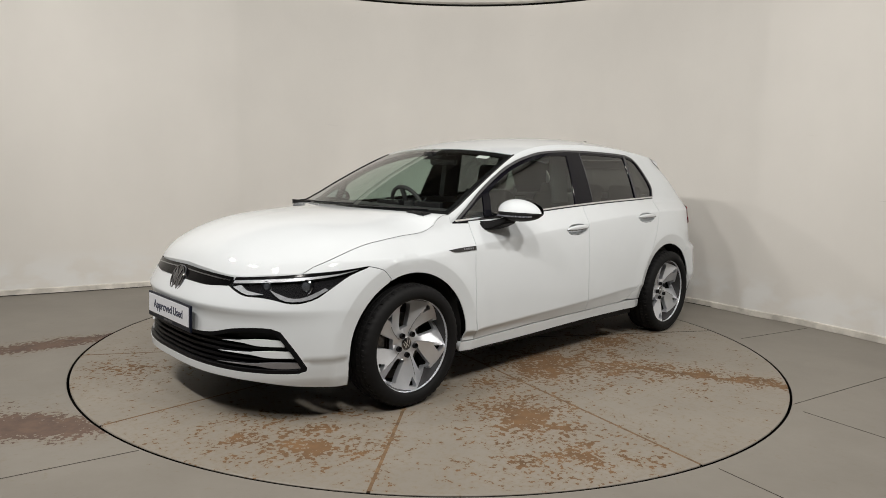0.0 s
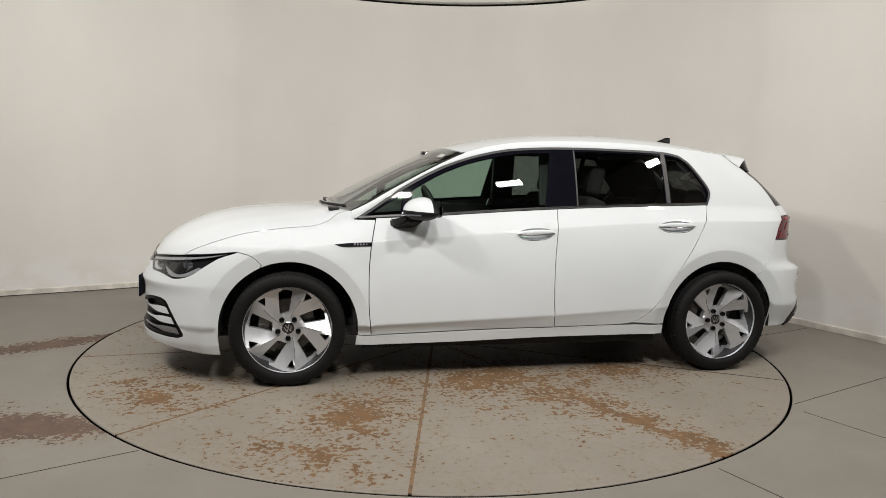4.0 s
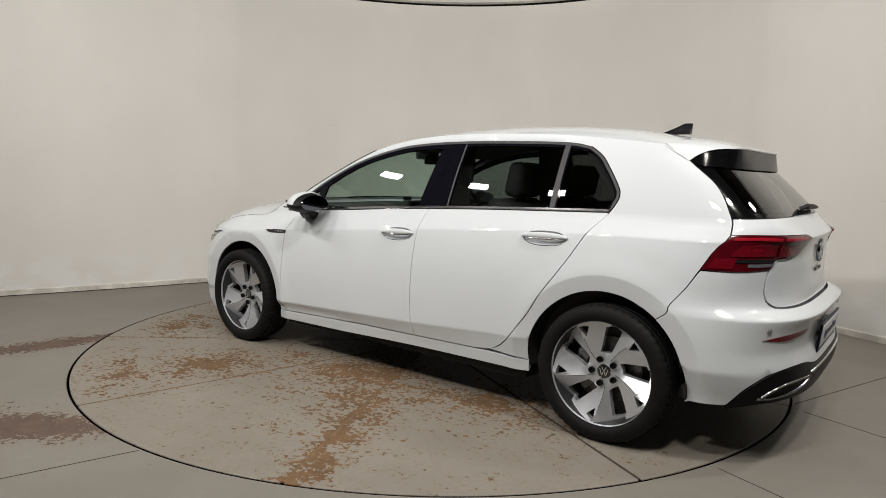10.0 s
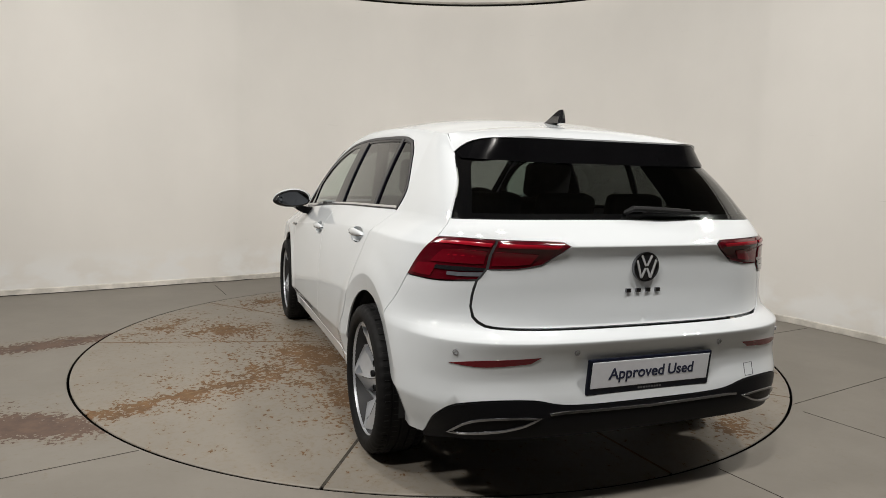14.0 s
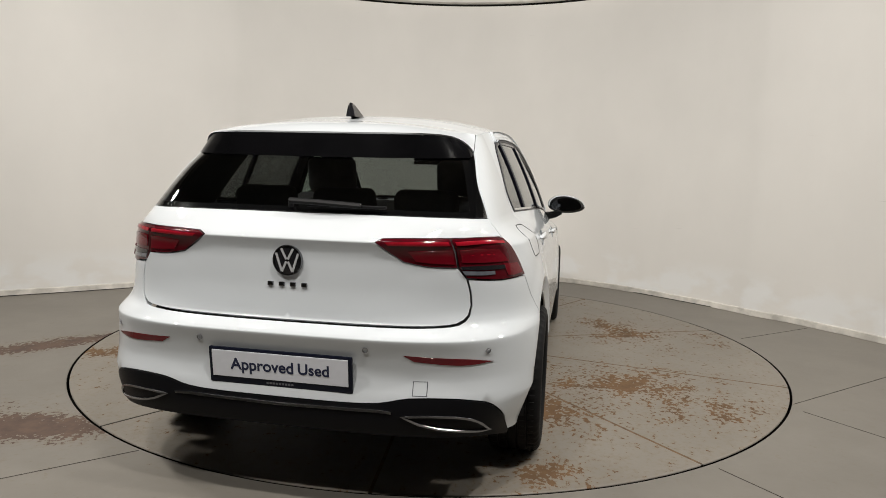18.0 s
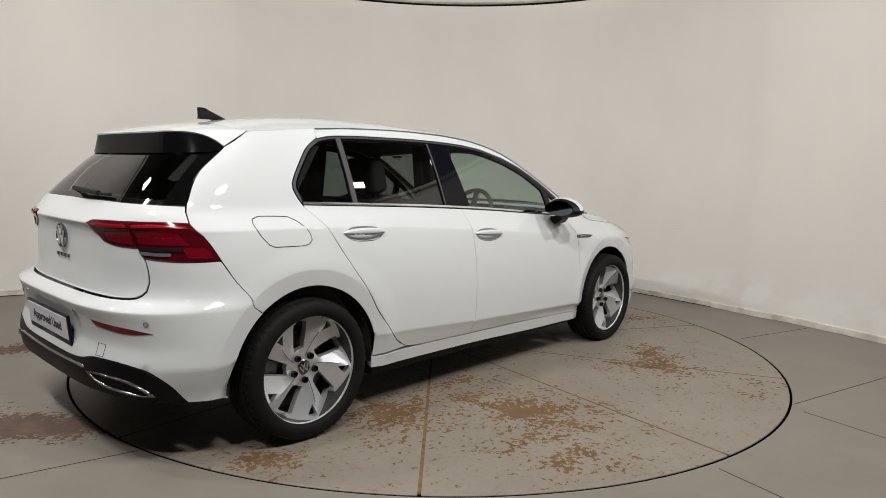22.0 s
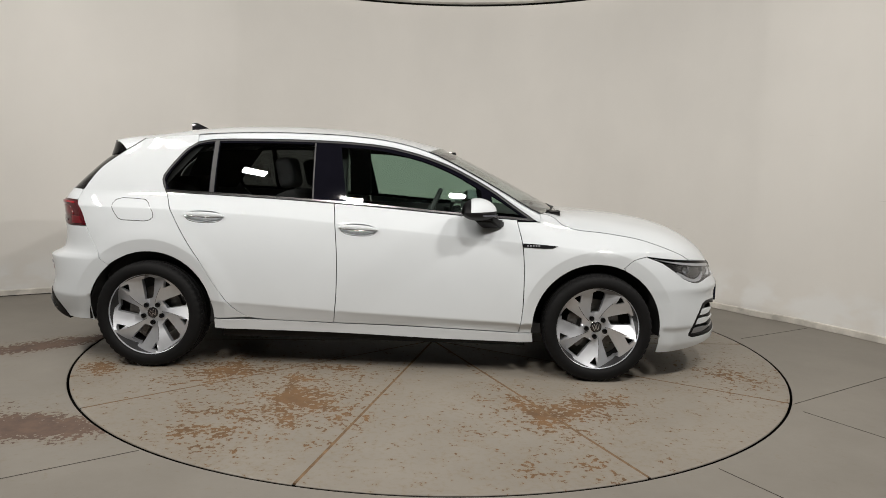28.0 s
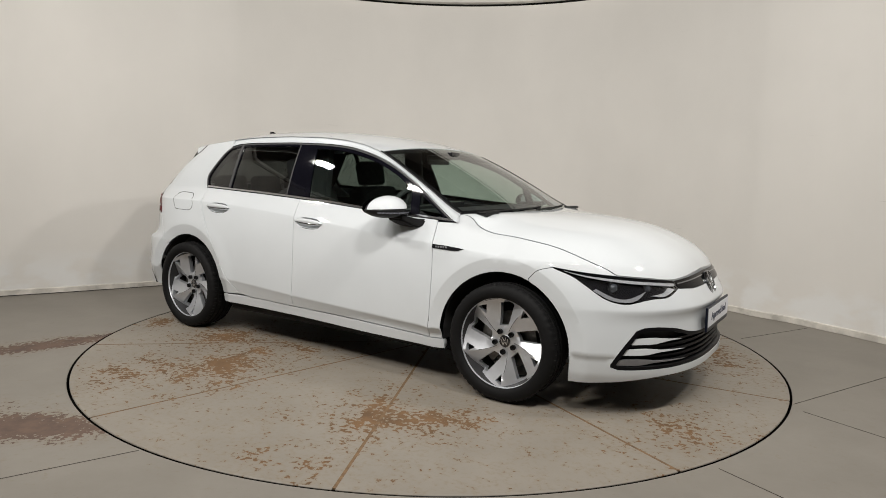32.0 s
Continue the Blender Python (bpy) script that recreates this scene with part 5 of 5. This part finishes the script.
bumper = loop([(-2.3, 0.659), (-2.052, 0.660), (-1.95, 0.662), (-1.884, 0.669), (-1.850, 0.698), (-1.841, 0.735), (-1.842, 0.774), (-1.848, 0.824)], [(-1.848, 0.824), (-1.746, 0.816), (-1.628, 0.819)], [(-1.628, 0.819), (-1.588, 0.737), (-1.534, 0.658)] + xz((-1.545, 0.598)), arch(-1.305, 130, 183), xz((-1.677, 0.29), (-1.668, 0.252)), [(-1.592, 0.262), (-1.695, 0.272)], [(-1.695, 0.272), (-1.735, 0.345), (-1.780, 0.390), (-1.819, 0.415), (-1.902, 0.433), (-2.001, 0.432), (-2.068, 0.412), (-2.153, 0.406), (-2.3, 0.405)], *[[(-2.3, a), (-2.3, b)] for a, b in zip(TAIL_Z, TAIL_Z[1:])])
rear_bumper = panel("rear_bumper", bumper, PAINT, car, 1, True, step=0.026, gap=0.0008, lines=[lambda x, z=z: z for z in TAIL_Z[1:-1]], seeds=[p for p in arch_ring(-1.31) if p[0] < -1.3])
valance = loop([(-1.697, 0.272), (-1.736, 0.340), (-1.781, 0.386), (-1.820, 0.412), (-1.902, 0.429), (-2.001, 0.428), (-2.068, 0.409), (-2.153, 0.402), (-2.3, 0.401)], [(-2.3, 0.401), (-2.3, 0.302)], [(-2.3, 0.302), (-1.997, 0.301), (-1.803, 0.288), (-1.699, 0.258)], [(-1.699, 0.258), (-1.697, 0.272)])
panel("rear_valance", valance, VALANCE, car, 1, True, depth=0.06, lift=0.003, gap=0.0, label="black lower valance")
panel("valance_strip", loop([(-2.31, 0.386), (-2.068, 0.391), (-2.032, 0.387)], [(-2.032, 0.387), (-2.032, 0.379)], [(-2.032, 0.379), (-2.068, 0.382), (-2.31, 0.377)], [(-2.31, 0.377), (-2.31, 0.386)]), CHROME, car, 1, True, depth=0.008, lift=0.008, gap=0, step=0.03, label="thin chrome strip between the exhaust surrounds")


# small square cover in the rear bumper, on the car's right
cover = loop(*[[(s_rear(a, c), c), (s_rear(b, d), d)] for a, b, c, d in ((0.465, 0.515, 0.440, 0.440), (0.515, 0.515, 0.440, 0.488), (0.515, 0.465, 0.488, 0.488), (0.465, 0.465, 0.488, 0.440))], step=0.01)
panel("tow_cover", cover, LENS_GREY, car, -1, holes=[inset(cover, 0.0018)], depth=0.002, lift=0.0008, gap=0, step=0.03, label="thin outline of a square cover")

# spoiler over the rear window
FIN = skin(*QUARTER[0])


def spoiler_fn(u, v):
    t = abs(u)
    a = tail_edge(t) + Vector((-0.003, 0, 0))
    k = max(0.0, (t - 0.6) / 0.4)
    end = Vector((-1.725 + (FIN.x + 1.721) * k ** 1.9, FIN.y * t, 1.334 + (FIN.z + 0.002 - 1.334) * k ** 6))
    p = a.lerp(end, v)
    p.z += 0.010 * math.sin(math.pi * v) * (1 - t ** 3)
    return Vector((p.x, math.copysign(p.y, u), p.z))


spoiler = sheet("spoiler", spoiler_fn, 64, 12, PAINT, car, 0.009, "white roof spoiler over the rear window")


def under_fn(u, v):
    p = spoiler_fn(u, 1) + Vector((0.004, 0, -0.008))
    z = 1.238 + 0.012 * abs(u) ** 4
    y = min(FIN.y - 0.002, abs(p.y) * 1.04)
    q = skin(s_rear(y, z), z)
    e = Vector((q.x - 0.005, math.copysign(y, u), z))
    return p.lerp(e, v)


sheet("spoiler_underside", lambda u, v: under_fn(u * 0.64, v), 30, 4, SPOILER_BLACK, spoiler, 0.004, "black underside", close=False)
for side in (1, -1):
    sheet("spoiler_fin", lambda u, v, side=side: under_fn(side * (0.82 + 0.18 * u), v), 16, 4, SPOILER_BLACK, spoiler, 0.003, "black side fin", close=False)
    bm = bmesh.new()
    tube(bm, [Vector((p.x, side * p.y, p.z + 0.0006)) for p in [roof_edge(ROOF_END).lerp(FIN, k / 8) for k in range(9)]], 0.0015, 6)
    part("spoiler_gap", bm, BLACK_DEEP, spoiler)
bm = bmesh.new()
slab(bm, -1.722, -1.712, -0.20, 0.20, 1.316, 1.324, 0.002)
part("high_brake_lamp", bm, RED_DARK, spoiler, "dark red high brake lamp")
# rear wiper
bm = bmesh.new()
tube(bm, [(-1.918, 0.03, 1.060), (-1.948, 0.02, 1.078), (-1.953, -0.10, 1.074), (-1.943, -0.24, 1.066)], 0.011, 8)
slab(bm, -1.946, -1.923, -0.33, -0.04, 1.058, 1.068, 0.003)
part("rear_wiper", bm, BLACK_TRIM, car, "black rear wiper at rest", True)
# front wipers at the screen's foot
for y0, y1 in ((-0.62, 0.02), (-0.10, 0.60)):
    bm = bmesh.new()
    tube(bm, [cowl(abs(y) / COWL_SIDE.y) * 1 + Vector((0.0 - 0.03 * (k / 5), 0, 0.008 + 0.012 * (k / 5))) if y >= 0 else Vector((cowl(-y / COWL_SIDE.y).x - 0.03 * (k / 5), y, cowl(-y / COWL_SIDE.y).z + 0.008 + 0.012 * (k / 5))) for k, y in enumerate(np.linspace(y0, y1, 6))], 0.005, 6)
    part("wiper", bm, BLACK_TRIM, car, "black wiper at the foot of the screen", True)
for side in (1, -1):
    bm = bmesh.new()
    slab(bm, 1.03, 1.09, side * 0.52, side * 0.66, 0.955, 0.972, 0.006)
    part("cowl_panel", bm, BLACK_TRIM, car)
# aerial
bm = bmesh.new()
rows = []
for k in range(9):
    t = k / 8
    z = 0.058 * t ** 0.8
    x0, x1 = -1.185 - 0.155 * t ** 0.62, -1.372 - 0.004 * t
    w = 0.021 * (1 - t) ** 0.7 + 0.0035
    rows.append([bm.verts.new((x, y, 1.420 + z)) for x, y in ((x0, 0), (x0 * 0.7 + x1 * 0.3, w), (x1, w * 0.8), (x1 - 0.006, 0), (x1, -w * 0.8), (x0 * 0.7 + x1 * 0.3, -w))])
for a, b in zip(rows, rows[1:]):
    for k in range(6):
        bm.faces.new((a[k], a[(k + 1) % 6], b[(k + 1) % 6], b[k]))
bm.faces.new(rows[0]); bm.faces.new(rows[-1])
part("aerial", bm, BLACK_GLOSS, car, "black shark-fin aerial on the roof", True)


# plates with their words
def plate(x, z, lean, face, label):
    holder = new("number_plate")
    holder.parent = car
    tagged(holder, label)
    holder.matrix_local = pose(x, 0, z, 0, 0, 90 if face > 0 else -90) @ pose(0, 0, 0, 90 - lean, 0, 0)
    bm = bmesh.new()
    slab(bm, -0.264, 0.264, -0.066, 0.066, -0.012, 0.0, 0.006)
    part("plate_frame", bm, PLATE_FRAME, holder, "dark navy plate frame")
    bm = bmesh.new()
    slab(bm, -0.250, 0.250, -0.040, 0.056, 0.0, 0.003, 0.001)
    part("plate_face", bm, PLATE, holder, "white plate face")
    lettering("plate_word", "Approved", 0.058, pose(-0.062, 0.008, 0.0034), INK, holder, "navy word Approved", bold=0.0011)
    lettering("plate_word", "Used", 0.056, pose(0.126, 0.008, 0.0034), INK, holder, "navy word Used", bold=0.0011)
    bm = bmesh.new()
    for k in range(9):
        slab(bm, -0.05 + 0.0115 * k, -0.042 + 0.0115 * k, -0.056, -0.049, 0.0, 0.001)
    part("plate_bars", bm, LENS_GREY, holder, "small grey bars")


plate(2.200, 0.463, 1, 1, "white plate on the front bumper reading Approved Used")
plate(-2.083, 0.500, -6, -1, "white plate on the rear bumper reading Approved Used")


# badges: dark discs with bright slanting bars
EMBLEM = ((-0.40, 0.76, -0.05, 0.06), (0.40, 0.76, 0.05, 0.06), (-0.76, 0.46, -0.36, -0.74), (0.76, 0.46, 0.36, -0.74), (-0.36, -0.74, -0.06, -0.08), (0.36, -0.74, 0.06, -0.08))
def badge(x, z, r, lean, face):
    holder = new("badge")
    holder.parent = car
    tagged(holder, "round dark badge with a bright rim")
    holder.matrix_local = pose(x, 0, z, 0, 0, 90 if face > 0 else -90) @ pose(0, 0, 0, 90 - lean, 0, 0)
    bm = bmesh.new()
    turned(bm, [(0.0001, 0.006), (r * 0.6, 0.0055), (r * 0.95, 0.003), (r * 0.97, -0.01)], 40, "Z")
    part("badge_disc", bm, BLACK_GLOSS, holder, "", True)
    bm = bmesh.new()
    turned(bm, [(r * 0.90, 0.004), (r * 0.93, 0.008), (r * 0.99, 0.008), (r * 1.02, 0.0), (r * 1.0, -0.01)], 48, "Z")
    part("badge_rim", bm, CHROME_DARK, holder, "bright rim", True)
    bm = bmesh.new()
    for x0, y0, x1, y1 in EMBLEM:
        a, b = Vector((x0, y0, 0)) * r, Vector((x1, y1, 0)) * r
        mid, d = (a + b) / 2, b - a
        slab(bm, -d.length / 2, d.length / 2, -r * 0.07, r * 0.07, 0.005, 0.008, 0, Matrix.Translation(mid) @ Matrix.Rotation(math.atan2(d.y, d.x), 4, "Z"))
    part("badge_bars", bm, BRIGHT_BAR if face < 0 else CHROME_DARK, holder, "bright bars")


badge(2.146, 0.622, 0.070, 20, 1)
badge(-2.013, 0.873, 0.054, -1, -1)
for k, y in enumerate((0.066, 0.024, -0.018, -0.060)):
    bm = bmesh.new()
    w = 0.020
    slab(bm, -2.015, -2.005, y - w / 2, y + w / 2, 0.780, 0.795, 0.002)
    part("name_bar", bm, CHROME_DARK, car, "bright bar in a row of four on the tailgate")

# ---- wheels ----
TYRE = [(0.238, -0.085), (0.241, -0.096), (0.251, -0.106), (0.270, -0.110), (0.292, -0.105), (0.306, -0.095), (0.311, -0.084), (0.313, -0.062), (0.3075, -0.060), (0.3075, -0.054), (0.3135, -0.052), (0.314, -0.024), (0.3075, -0.022), (0.3075, -0.015), (0.314, -0.013)]
TYRE = TYRE + [(r, -y) for r, y in TYRE[::-1]]
bm = bmesh.new()
rings = turned(bm, TYRE, 150)
for k, ring in enumerate(rings):    # shoulder blocks
    if k % 3 == 0:
        for i in (5, 6, 7, 22, 23, 24):
            ring[i].co.x *= 0.984
            ring[i].co.z *= 0.984
tyre_mesh = part("tyre", bm, RUBBER, None, "", True)
tread_bm = bmesh.new()
for k in range(72):
    for y0, y1 in ((-0.084, -0.064), (-0.050, -0.026), (0.026, 0.050), (0.064, 0.084)):
        a = 360 * k / 72
        slab(tread_bm, -0.0012, 0.0012, y0, y1, 0.306, 0.3143 if abs(y0 + y1) < 0.1 else 0.3122, 0, pose(0, 0, 0, 0, a, 0))
tread_mesh = tagged(part("tread_pattern", tread_bm, BLACK_DEEP, None), kind="stuff")


def polar(r, a):
    return (r * math.cos(radians(a)), r * math.sin(radians(a)))


def seen(r, a):
    """A point of the wheel's face by radius and bearing as seen from outside."""
    return (-r * math.cos(radians(a)), r * math.sin(radians(a)))


holes_big, holes_small = [], []
for k in range(5):
    d = 72 * k
    holes_big.append(loop([seen(0.084, 106 + d), seen(0.140, 94.5 + d), seen(0.197, 89.5 + d)], [seen(0.197, 89.5 + d), seen(0.200, 79 + d), seen(0.197, 68.8 + d)], [seen(0.197, 68.8 + d), seen(0.140, 69.5 + d), seen(0.086, 72 + d)], [seen(0.086, 72 + d), seen(0.080, 88 + d), seen(0.084, 106 + d)], step=0.01))
    holes_small.append(loop([seen(0.164, 118.5 + d), seen(0.214, 121 + d)], [seen(0.214, 121 + d), seen(0.210, 115 + d), seen(0.203, 109.5 + d)], [seen(0.203, 109.5 + d), seen(0.164, 118.5 + d)], step=0.01))
outer = loop([seen(0.227, a) for a in range(0, 361, 6)], step=0.05)
fold_line = [seen(r, 119 + (0.21 - r) * 90 + 72 * k) for k in range(5) for r in np.arange(0.048, 0.162, 0.006)]
flat, tris = fill(outer, holes_big + holes_small, step=0.011, seeds=fold_line)


def face_y(x, z):
    """The rim's outer face: dished, each pair of blades folded along its middle."""
    r, a = math.hypot(x, z), math.degrees(math.atan2(z, -x))
    off = (a - 119 - (0.21 - r) * 90 + 36) % 72 - 36
    d = r * math.sin(radians(off))
    fold = 0.62 * d if d > 0 else -0.34 * d
    return 0.030 + 0.056 * (max(0.0, r - 0.05) / 0.177) ** 1.2 - fold * min(1.0, max(0, r - 0.045) / 0.06)


bm = bmesh.new()
vs = [bm.verts.new((x, face_y(x, z), z)) for x, z in flat]
for t in tris:
    bm.faces.new([vs[i] for i in t[::-1]])
rimedges = [e for e in bm.edges if len(e.link_faces) == 1]
ext = bmesh.ops.extrude_edge_only(bm, edges=rimedges)
for v in [g for g in ext["geom"] if isinstance(g, bmesh.types.BMVert)]:
    v.co.y -= 0.030
    r = math.hypot(v.co.x, v.co.z)
rim_mesh = part("rim", bm, ALLOY, None, "silver alloy rim with ten swept blades")
bm = bmesh.new()
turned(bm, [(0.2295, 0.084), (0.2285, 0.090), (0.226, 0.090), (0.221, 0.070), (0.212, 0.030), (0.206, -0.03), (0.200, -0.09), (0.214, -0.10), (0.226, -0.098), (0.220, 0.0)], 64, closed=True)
lip_bm = bmesh.new()
turned(lip_bm, [(0.2225, 0.060), (0.2232, 0.084), (0.2250, 0.0885), (0.2275, 0.0890), (0.2295, 0.0865), (0.2290, 0.060)], 80, closed=True)
lip_mesh = part("rim_lip", lip_bm, ALLOY, None, "bright rim edge", True)
# the barrel's dark colour holds the shade seen through the wheel's openings
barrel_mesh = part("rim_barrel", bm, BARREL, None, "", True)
bm = bmesh.new()
turned(bm, [(0.0001, -0.030), (0.070, -0.030), (0.072, -0.040), (0.150, -0.040), (0.150, -0.062), (0.0001, -0.062)], 40)
disc_mesh = part("brake_disc", bm, BRAKE, None, "", True)
bm = bmesh.new()
turned(bm, [(0.0001, 0.036), (0.024, 0.0355), (0.030, 0.033), (0.031, 0.020)], 32)
cap_mesh = part("wheel_cap", bm, BLACK_GLOSS, None, "round dark cap", True)
bm = bmesh.new()
turned(bm, [(0.029, 0.033), (0.031, 0.0355), (0.0335, 0.034), (0.034, 0.020)], 32)
for x0, y0, x1, y1 in EMBLEM:
    a, b = Vector((x0, 0, y0)) * 0.027, Vector((x1, 0, y1)) * 0.027
    d = b - a
    slab(bm, -d.length / 2, d.length / 2, 0.034, 0.037, -0.0018, 0.0018, 0, Matrix.Translation((a + b) / 2) @ Matrix.Rotation(-math.atan2(d.z, d.x), 4, "Y"))
capring_mesh = part("cap_rim", bm, CHROME, None, "bright rim and bars")
bm = bmesh.new()
turned(bm, [(0.0001, 0.012), (0.007, 0.012), (0.009, 0.008), (0.012, 0.010), (0.014, 0.024), (0.0145, 0.010)], 16)
bolt_mesh = part("wheel_bolt", bm, BOLT_DARK, None, "", True)
bm = bmesh.new()
for k in range(9):
    slab(bm, -0.015, 0.015, -0.085, -0.015, 0.105, 0.165, 0.006, pose(0, 0, 0, 0, 60 + 9 * k, 0))
caliper_mesh = part("brake_caliper", bm, BRAKE, None, "", True)
bm = bmesh.new()        # the groove where two blades meet
tube(bm, [(x, face_y(x, z) + 0.0002, z) for x, z in [seen(r, 119 + (0.21 - r) * 90) for r in np.arange(0.052, 0.166, 0.012)]], 0.0011, 6)
groove_mesh = part("rim_groove", bm, BARREL, None, "dark groove between two blades", True)
for ob in (rim_mesh, lip_mesh, barrel_mesh, groove_mesh):
    for v in ob.data.vertices:
        v.co.x, v.co.z = v.co.x * 1.052, v.co.z * 1.052
WHEEL_PARTS = [tyre_mesh, tread_mesh, rim_mesh, lip_mesh, barrel_mesh, disc_mesh, cap_mesh, capring_mesh, caliper_mesh]
for n, (x, side) in enumerate(((1.31, 1), (-1.31, 1), (1.31, -1), (-1.31, -1))):
    wheel = new("wheel")
    wheel.parent = car
    tagged(wheel, "silver alloy wheel with a black road tyre")
    spin = (15, 0, 8, 17)[n]
    wheel.matrix_local = pose(x, side * 0.769, 0.314, 0, 0, 0 if side > 0 else 180) @ pose(0, 0, 0, 0, spin, 0)
    for src in WHEEL_PARTS:
        ob = src if n == 0 else src.copy()
        if n:
            scene.collection.objects.link(ob)
        ob.parent = wheel
    for k in range(5):
        ob = bolt_mesh if (n == 0 and k == 0) else bolt_mesh.copy()
        if not (n == 0 and k == 0):
            scene.collection.objects.link(ob)
        ob.parent = wheel
        groove = groove_mesh if (n == 0 and k == 0) else groove_mesh.copy()
        if not (n == 0 and k == 0):
            scene.collection.objects.link(groove)
        groove.parent = wheel
        groove.matrix_local = pose(0, 0, 0, 0, 72 * k, 0)
        a = radians(111 + 72 * k)
        ob.location = (-0.057 * math.cos(a), 0.0235, 0.057 * math.sin(a))

# ---- underside and cabin ----
bm = bmesh.new()
slab(bm, -1.78, 2.08, -0.50, 0.50, 0.20, 0.25, 0.01)
slab(bm, -2.02, -1.70, -0.60, 0.60, 0.31, 0.34, 0.01)
slab(bm, -0.90, 0.90, -0.79, 0.79, 0.185, 0.235, 0.01)
part("underbody", bm, BLACK_DEEP, car, "dark underside")
bm = bmesh.new()
slab(bm, -1.80, 1.05, -0.70, 0.70, 0.24, 0.30)
for s in (1, -1):
    slab(bm, -1.62, 0.92, s * 0.69, s * 0.715, 0.25, 0.935)
slab(bm, -1.72, -1.68, -0.62, 0.62, 0.30, 0.99)
slab(bm, 0.90, 0.95, -0.69, 0.69, 0.25, 0.90)
slab(bm, -1.70, -1.28, -0.60, 0.60, 0.93, 0.955)
slab(bm, 1.15, 1.95, -0.48, 0.48, 0.25, 0.58)
part("cabin_tub", bm, DASH, car, "dark cabin floor and door cards")
bm = bmesh.new()
rows = []
for x, z in ((0.98, 0.90), (0.93, 0.945), (0.72, 0.965), (0.52, 0.955), (0.44, 0.91), (0.42, 0.80), (0.50, 0.62), (0.60, 0.50)):
    rows.append([bm.verts.new((x - 0.06 * (abs(y) / 0.68) ** 3, y, z)) for y in np.linspace(-0.685, 0.685, 9)])
for a, b in zip(rows, rows[1:]):
    for k in range(8):
        bm.faces.new((a[k], a[k + 1], b[k + 1], b[k]))
dash = part("dashboard", bm, DASH, car, "dark dashboard", True)
bm = bmesh.new()
slab(bm, 0.43, 0.46, -0.13, 0.13, 0.86, 0.99, 0.008, pose(0, 0, 0))
slab(bm, 0.45, 0.50, -0.50, -0.24, 0.90, 0.985, 0.012)
part("display", bm, BLACK_GLOSS, dash)
# steering wheel, on the car's right
bm = bmesh.new()
turned(bm, [(0.168 + 0.015 * math.cos(a), 0.015 * math.sin(a)) for a in np.linspace(0, 2 * math.pi, 9)[:-1]], 36, "Z", closed=True)
slab(bm, -0.055, 0.055, -0.06, 0.05, -0.02, 0.025, 0.015)
for a in (0, 180, 270):
    slab(bm, 0.04, 0.16, -0.017, 0.017, -0.012, 0.008, 0.004, pose(0, 0, 0, 0, 0, a))
sw = part("steering_wheel", bm, DASH, car, "dark steering wheel on the car's right side", True)
sw.matrix_local = pose(0.30, -0.37, 0.92, 0, -66, 0) @ pose(0, 0, 0, 0, 0, 90)
bm = bmesh.new()
tube(bm, [(0.32, -0.37, 0.91), (0.52, -0.37, 0.83)], 0.045, 10)
part("steering_column", bm, DASH, car)


def seat(x, y, rear=False):
    s = new("seat")
    s.parent = car
    tagged(s, "charcoal cloth seat with a headrest")
    s.location = (x, y, 0)
    w = 0.24 if not rear else 0.26
    bm = bmesh.new()
    slab(bm, -0.22, 0.30, -w, w, 0.36, 0.52, 0.05, segs=4)
    part("seat_base", bm, FABRIC, s, "", True)
    bm = bmesh.new()
    m = pose(-0.22, 0, 0.48, 0, -20, 0)
    slab(bm, -0.075, 0.075, -w, w, 0.0, 0.60 if not rear else 0.47, 0.055, m, 4)
    for k in (-1, 1):
        slab(bm, -0.02, 0.115, k * w - 0.05 * (k > 0), k * w + 0.05 * (k < 0), 0.04, 0.46, 0.024, m, 3)
    part("backrest", bm, FABRIC, s, "", True)
    bm = bmesh.new()
    slab(bm, -0.05, 0.05, -0.135, 0.135, 0.0, 0.19, 0.042, pose(-0.425, 0, 1.065 if not rear else 0.925, 0, -12, 0), 4)
    part("headrest", bm, FABRIC, s, "", True)
    bm = bmesh.new()
    for k in (-0.06, 0.06):
        tube(bm, [(-0.41, k, 0.98 - 0.10 * rear), (-0.43, k, 1.12 - 0.14 * rear)], 0.006, 8)
    part("headrest_posts", bm, CHROME, s, "", True)


for y in (0.37, -0.37):
    seat(-0.16, y)
for y in (0.36, 0.0, -0.36):
    seat(-0.98, y, True)
# inside mirror and sensor box behind the screen
bm = bmesh.new()
slab(bm, 0.30, 0.325, -0.125, 0.125, 1.235, 1.300, 0.012)
slab(bm, 0.33, 0.46, -0.05, 0.05, 1.27, 1.325, 0.015)
part("inside_mirror", bm, BLACK_GLOSS, car, "dark rear-view mirror behind the screen", True)
# white label high on the screen, on the car's left
st = sheet("screen_label", lambda u, v: screen_fn(0.72 + 0.065 * u, 0.875 + 0.05 * v) - Vector((0, 0, 0.006)), 3, 2, STICKER, windscreen, 0.001, "small white label inside the screen", close=False)
# grab pillars inside: dark strips behind the centre and rear pillars
for side in (1, -1):
    bm = bmesh.new()
    slab(bm, -0.36, -0.20, side * 0.60, side * 0.63, 0.93, 1.33, 0.01, pose(0, side * 0.055, 0, side * 7, 0, 0))
    part("inner_pillar", bm, DASH, car)
    panel("inner_quarter", loop(xz((-1.31, 1.03), (-1.62, 1.03)), [(-1.66, 1.03), (-1.69, 1.30)], xz((-1.42, 1.32), (-1.06, 1.33)), xz((-1.06, 1.33), (-1.31, 1.03))), DASH, car, side, depth=0.0, lift=-0.022, gap=0)

motions()
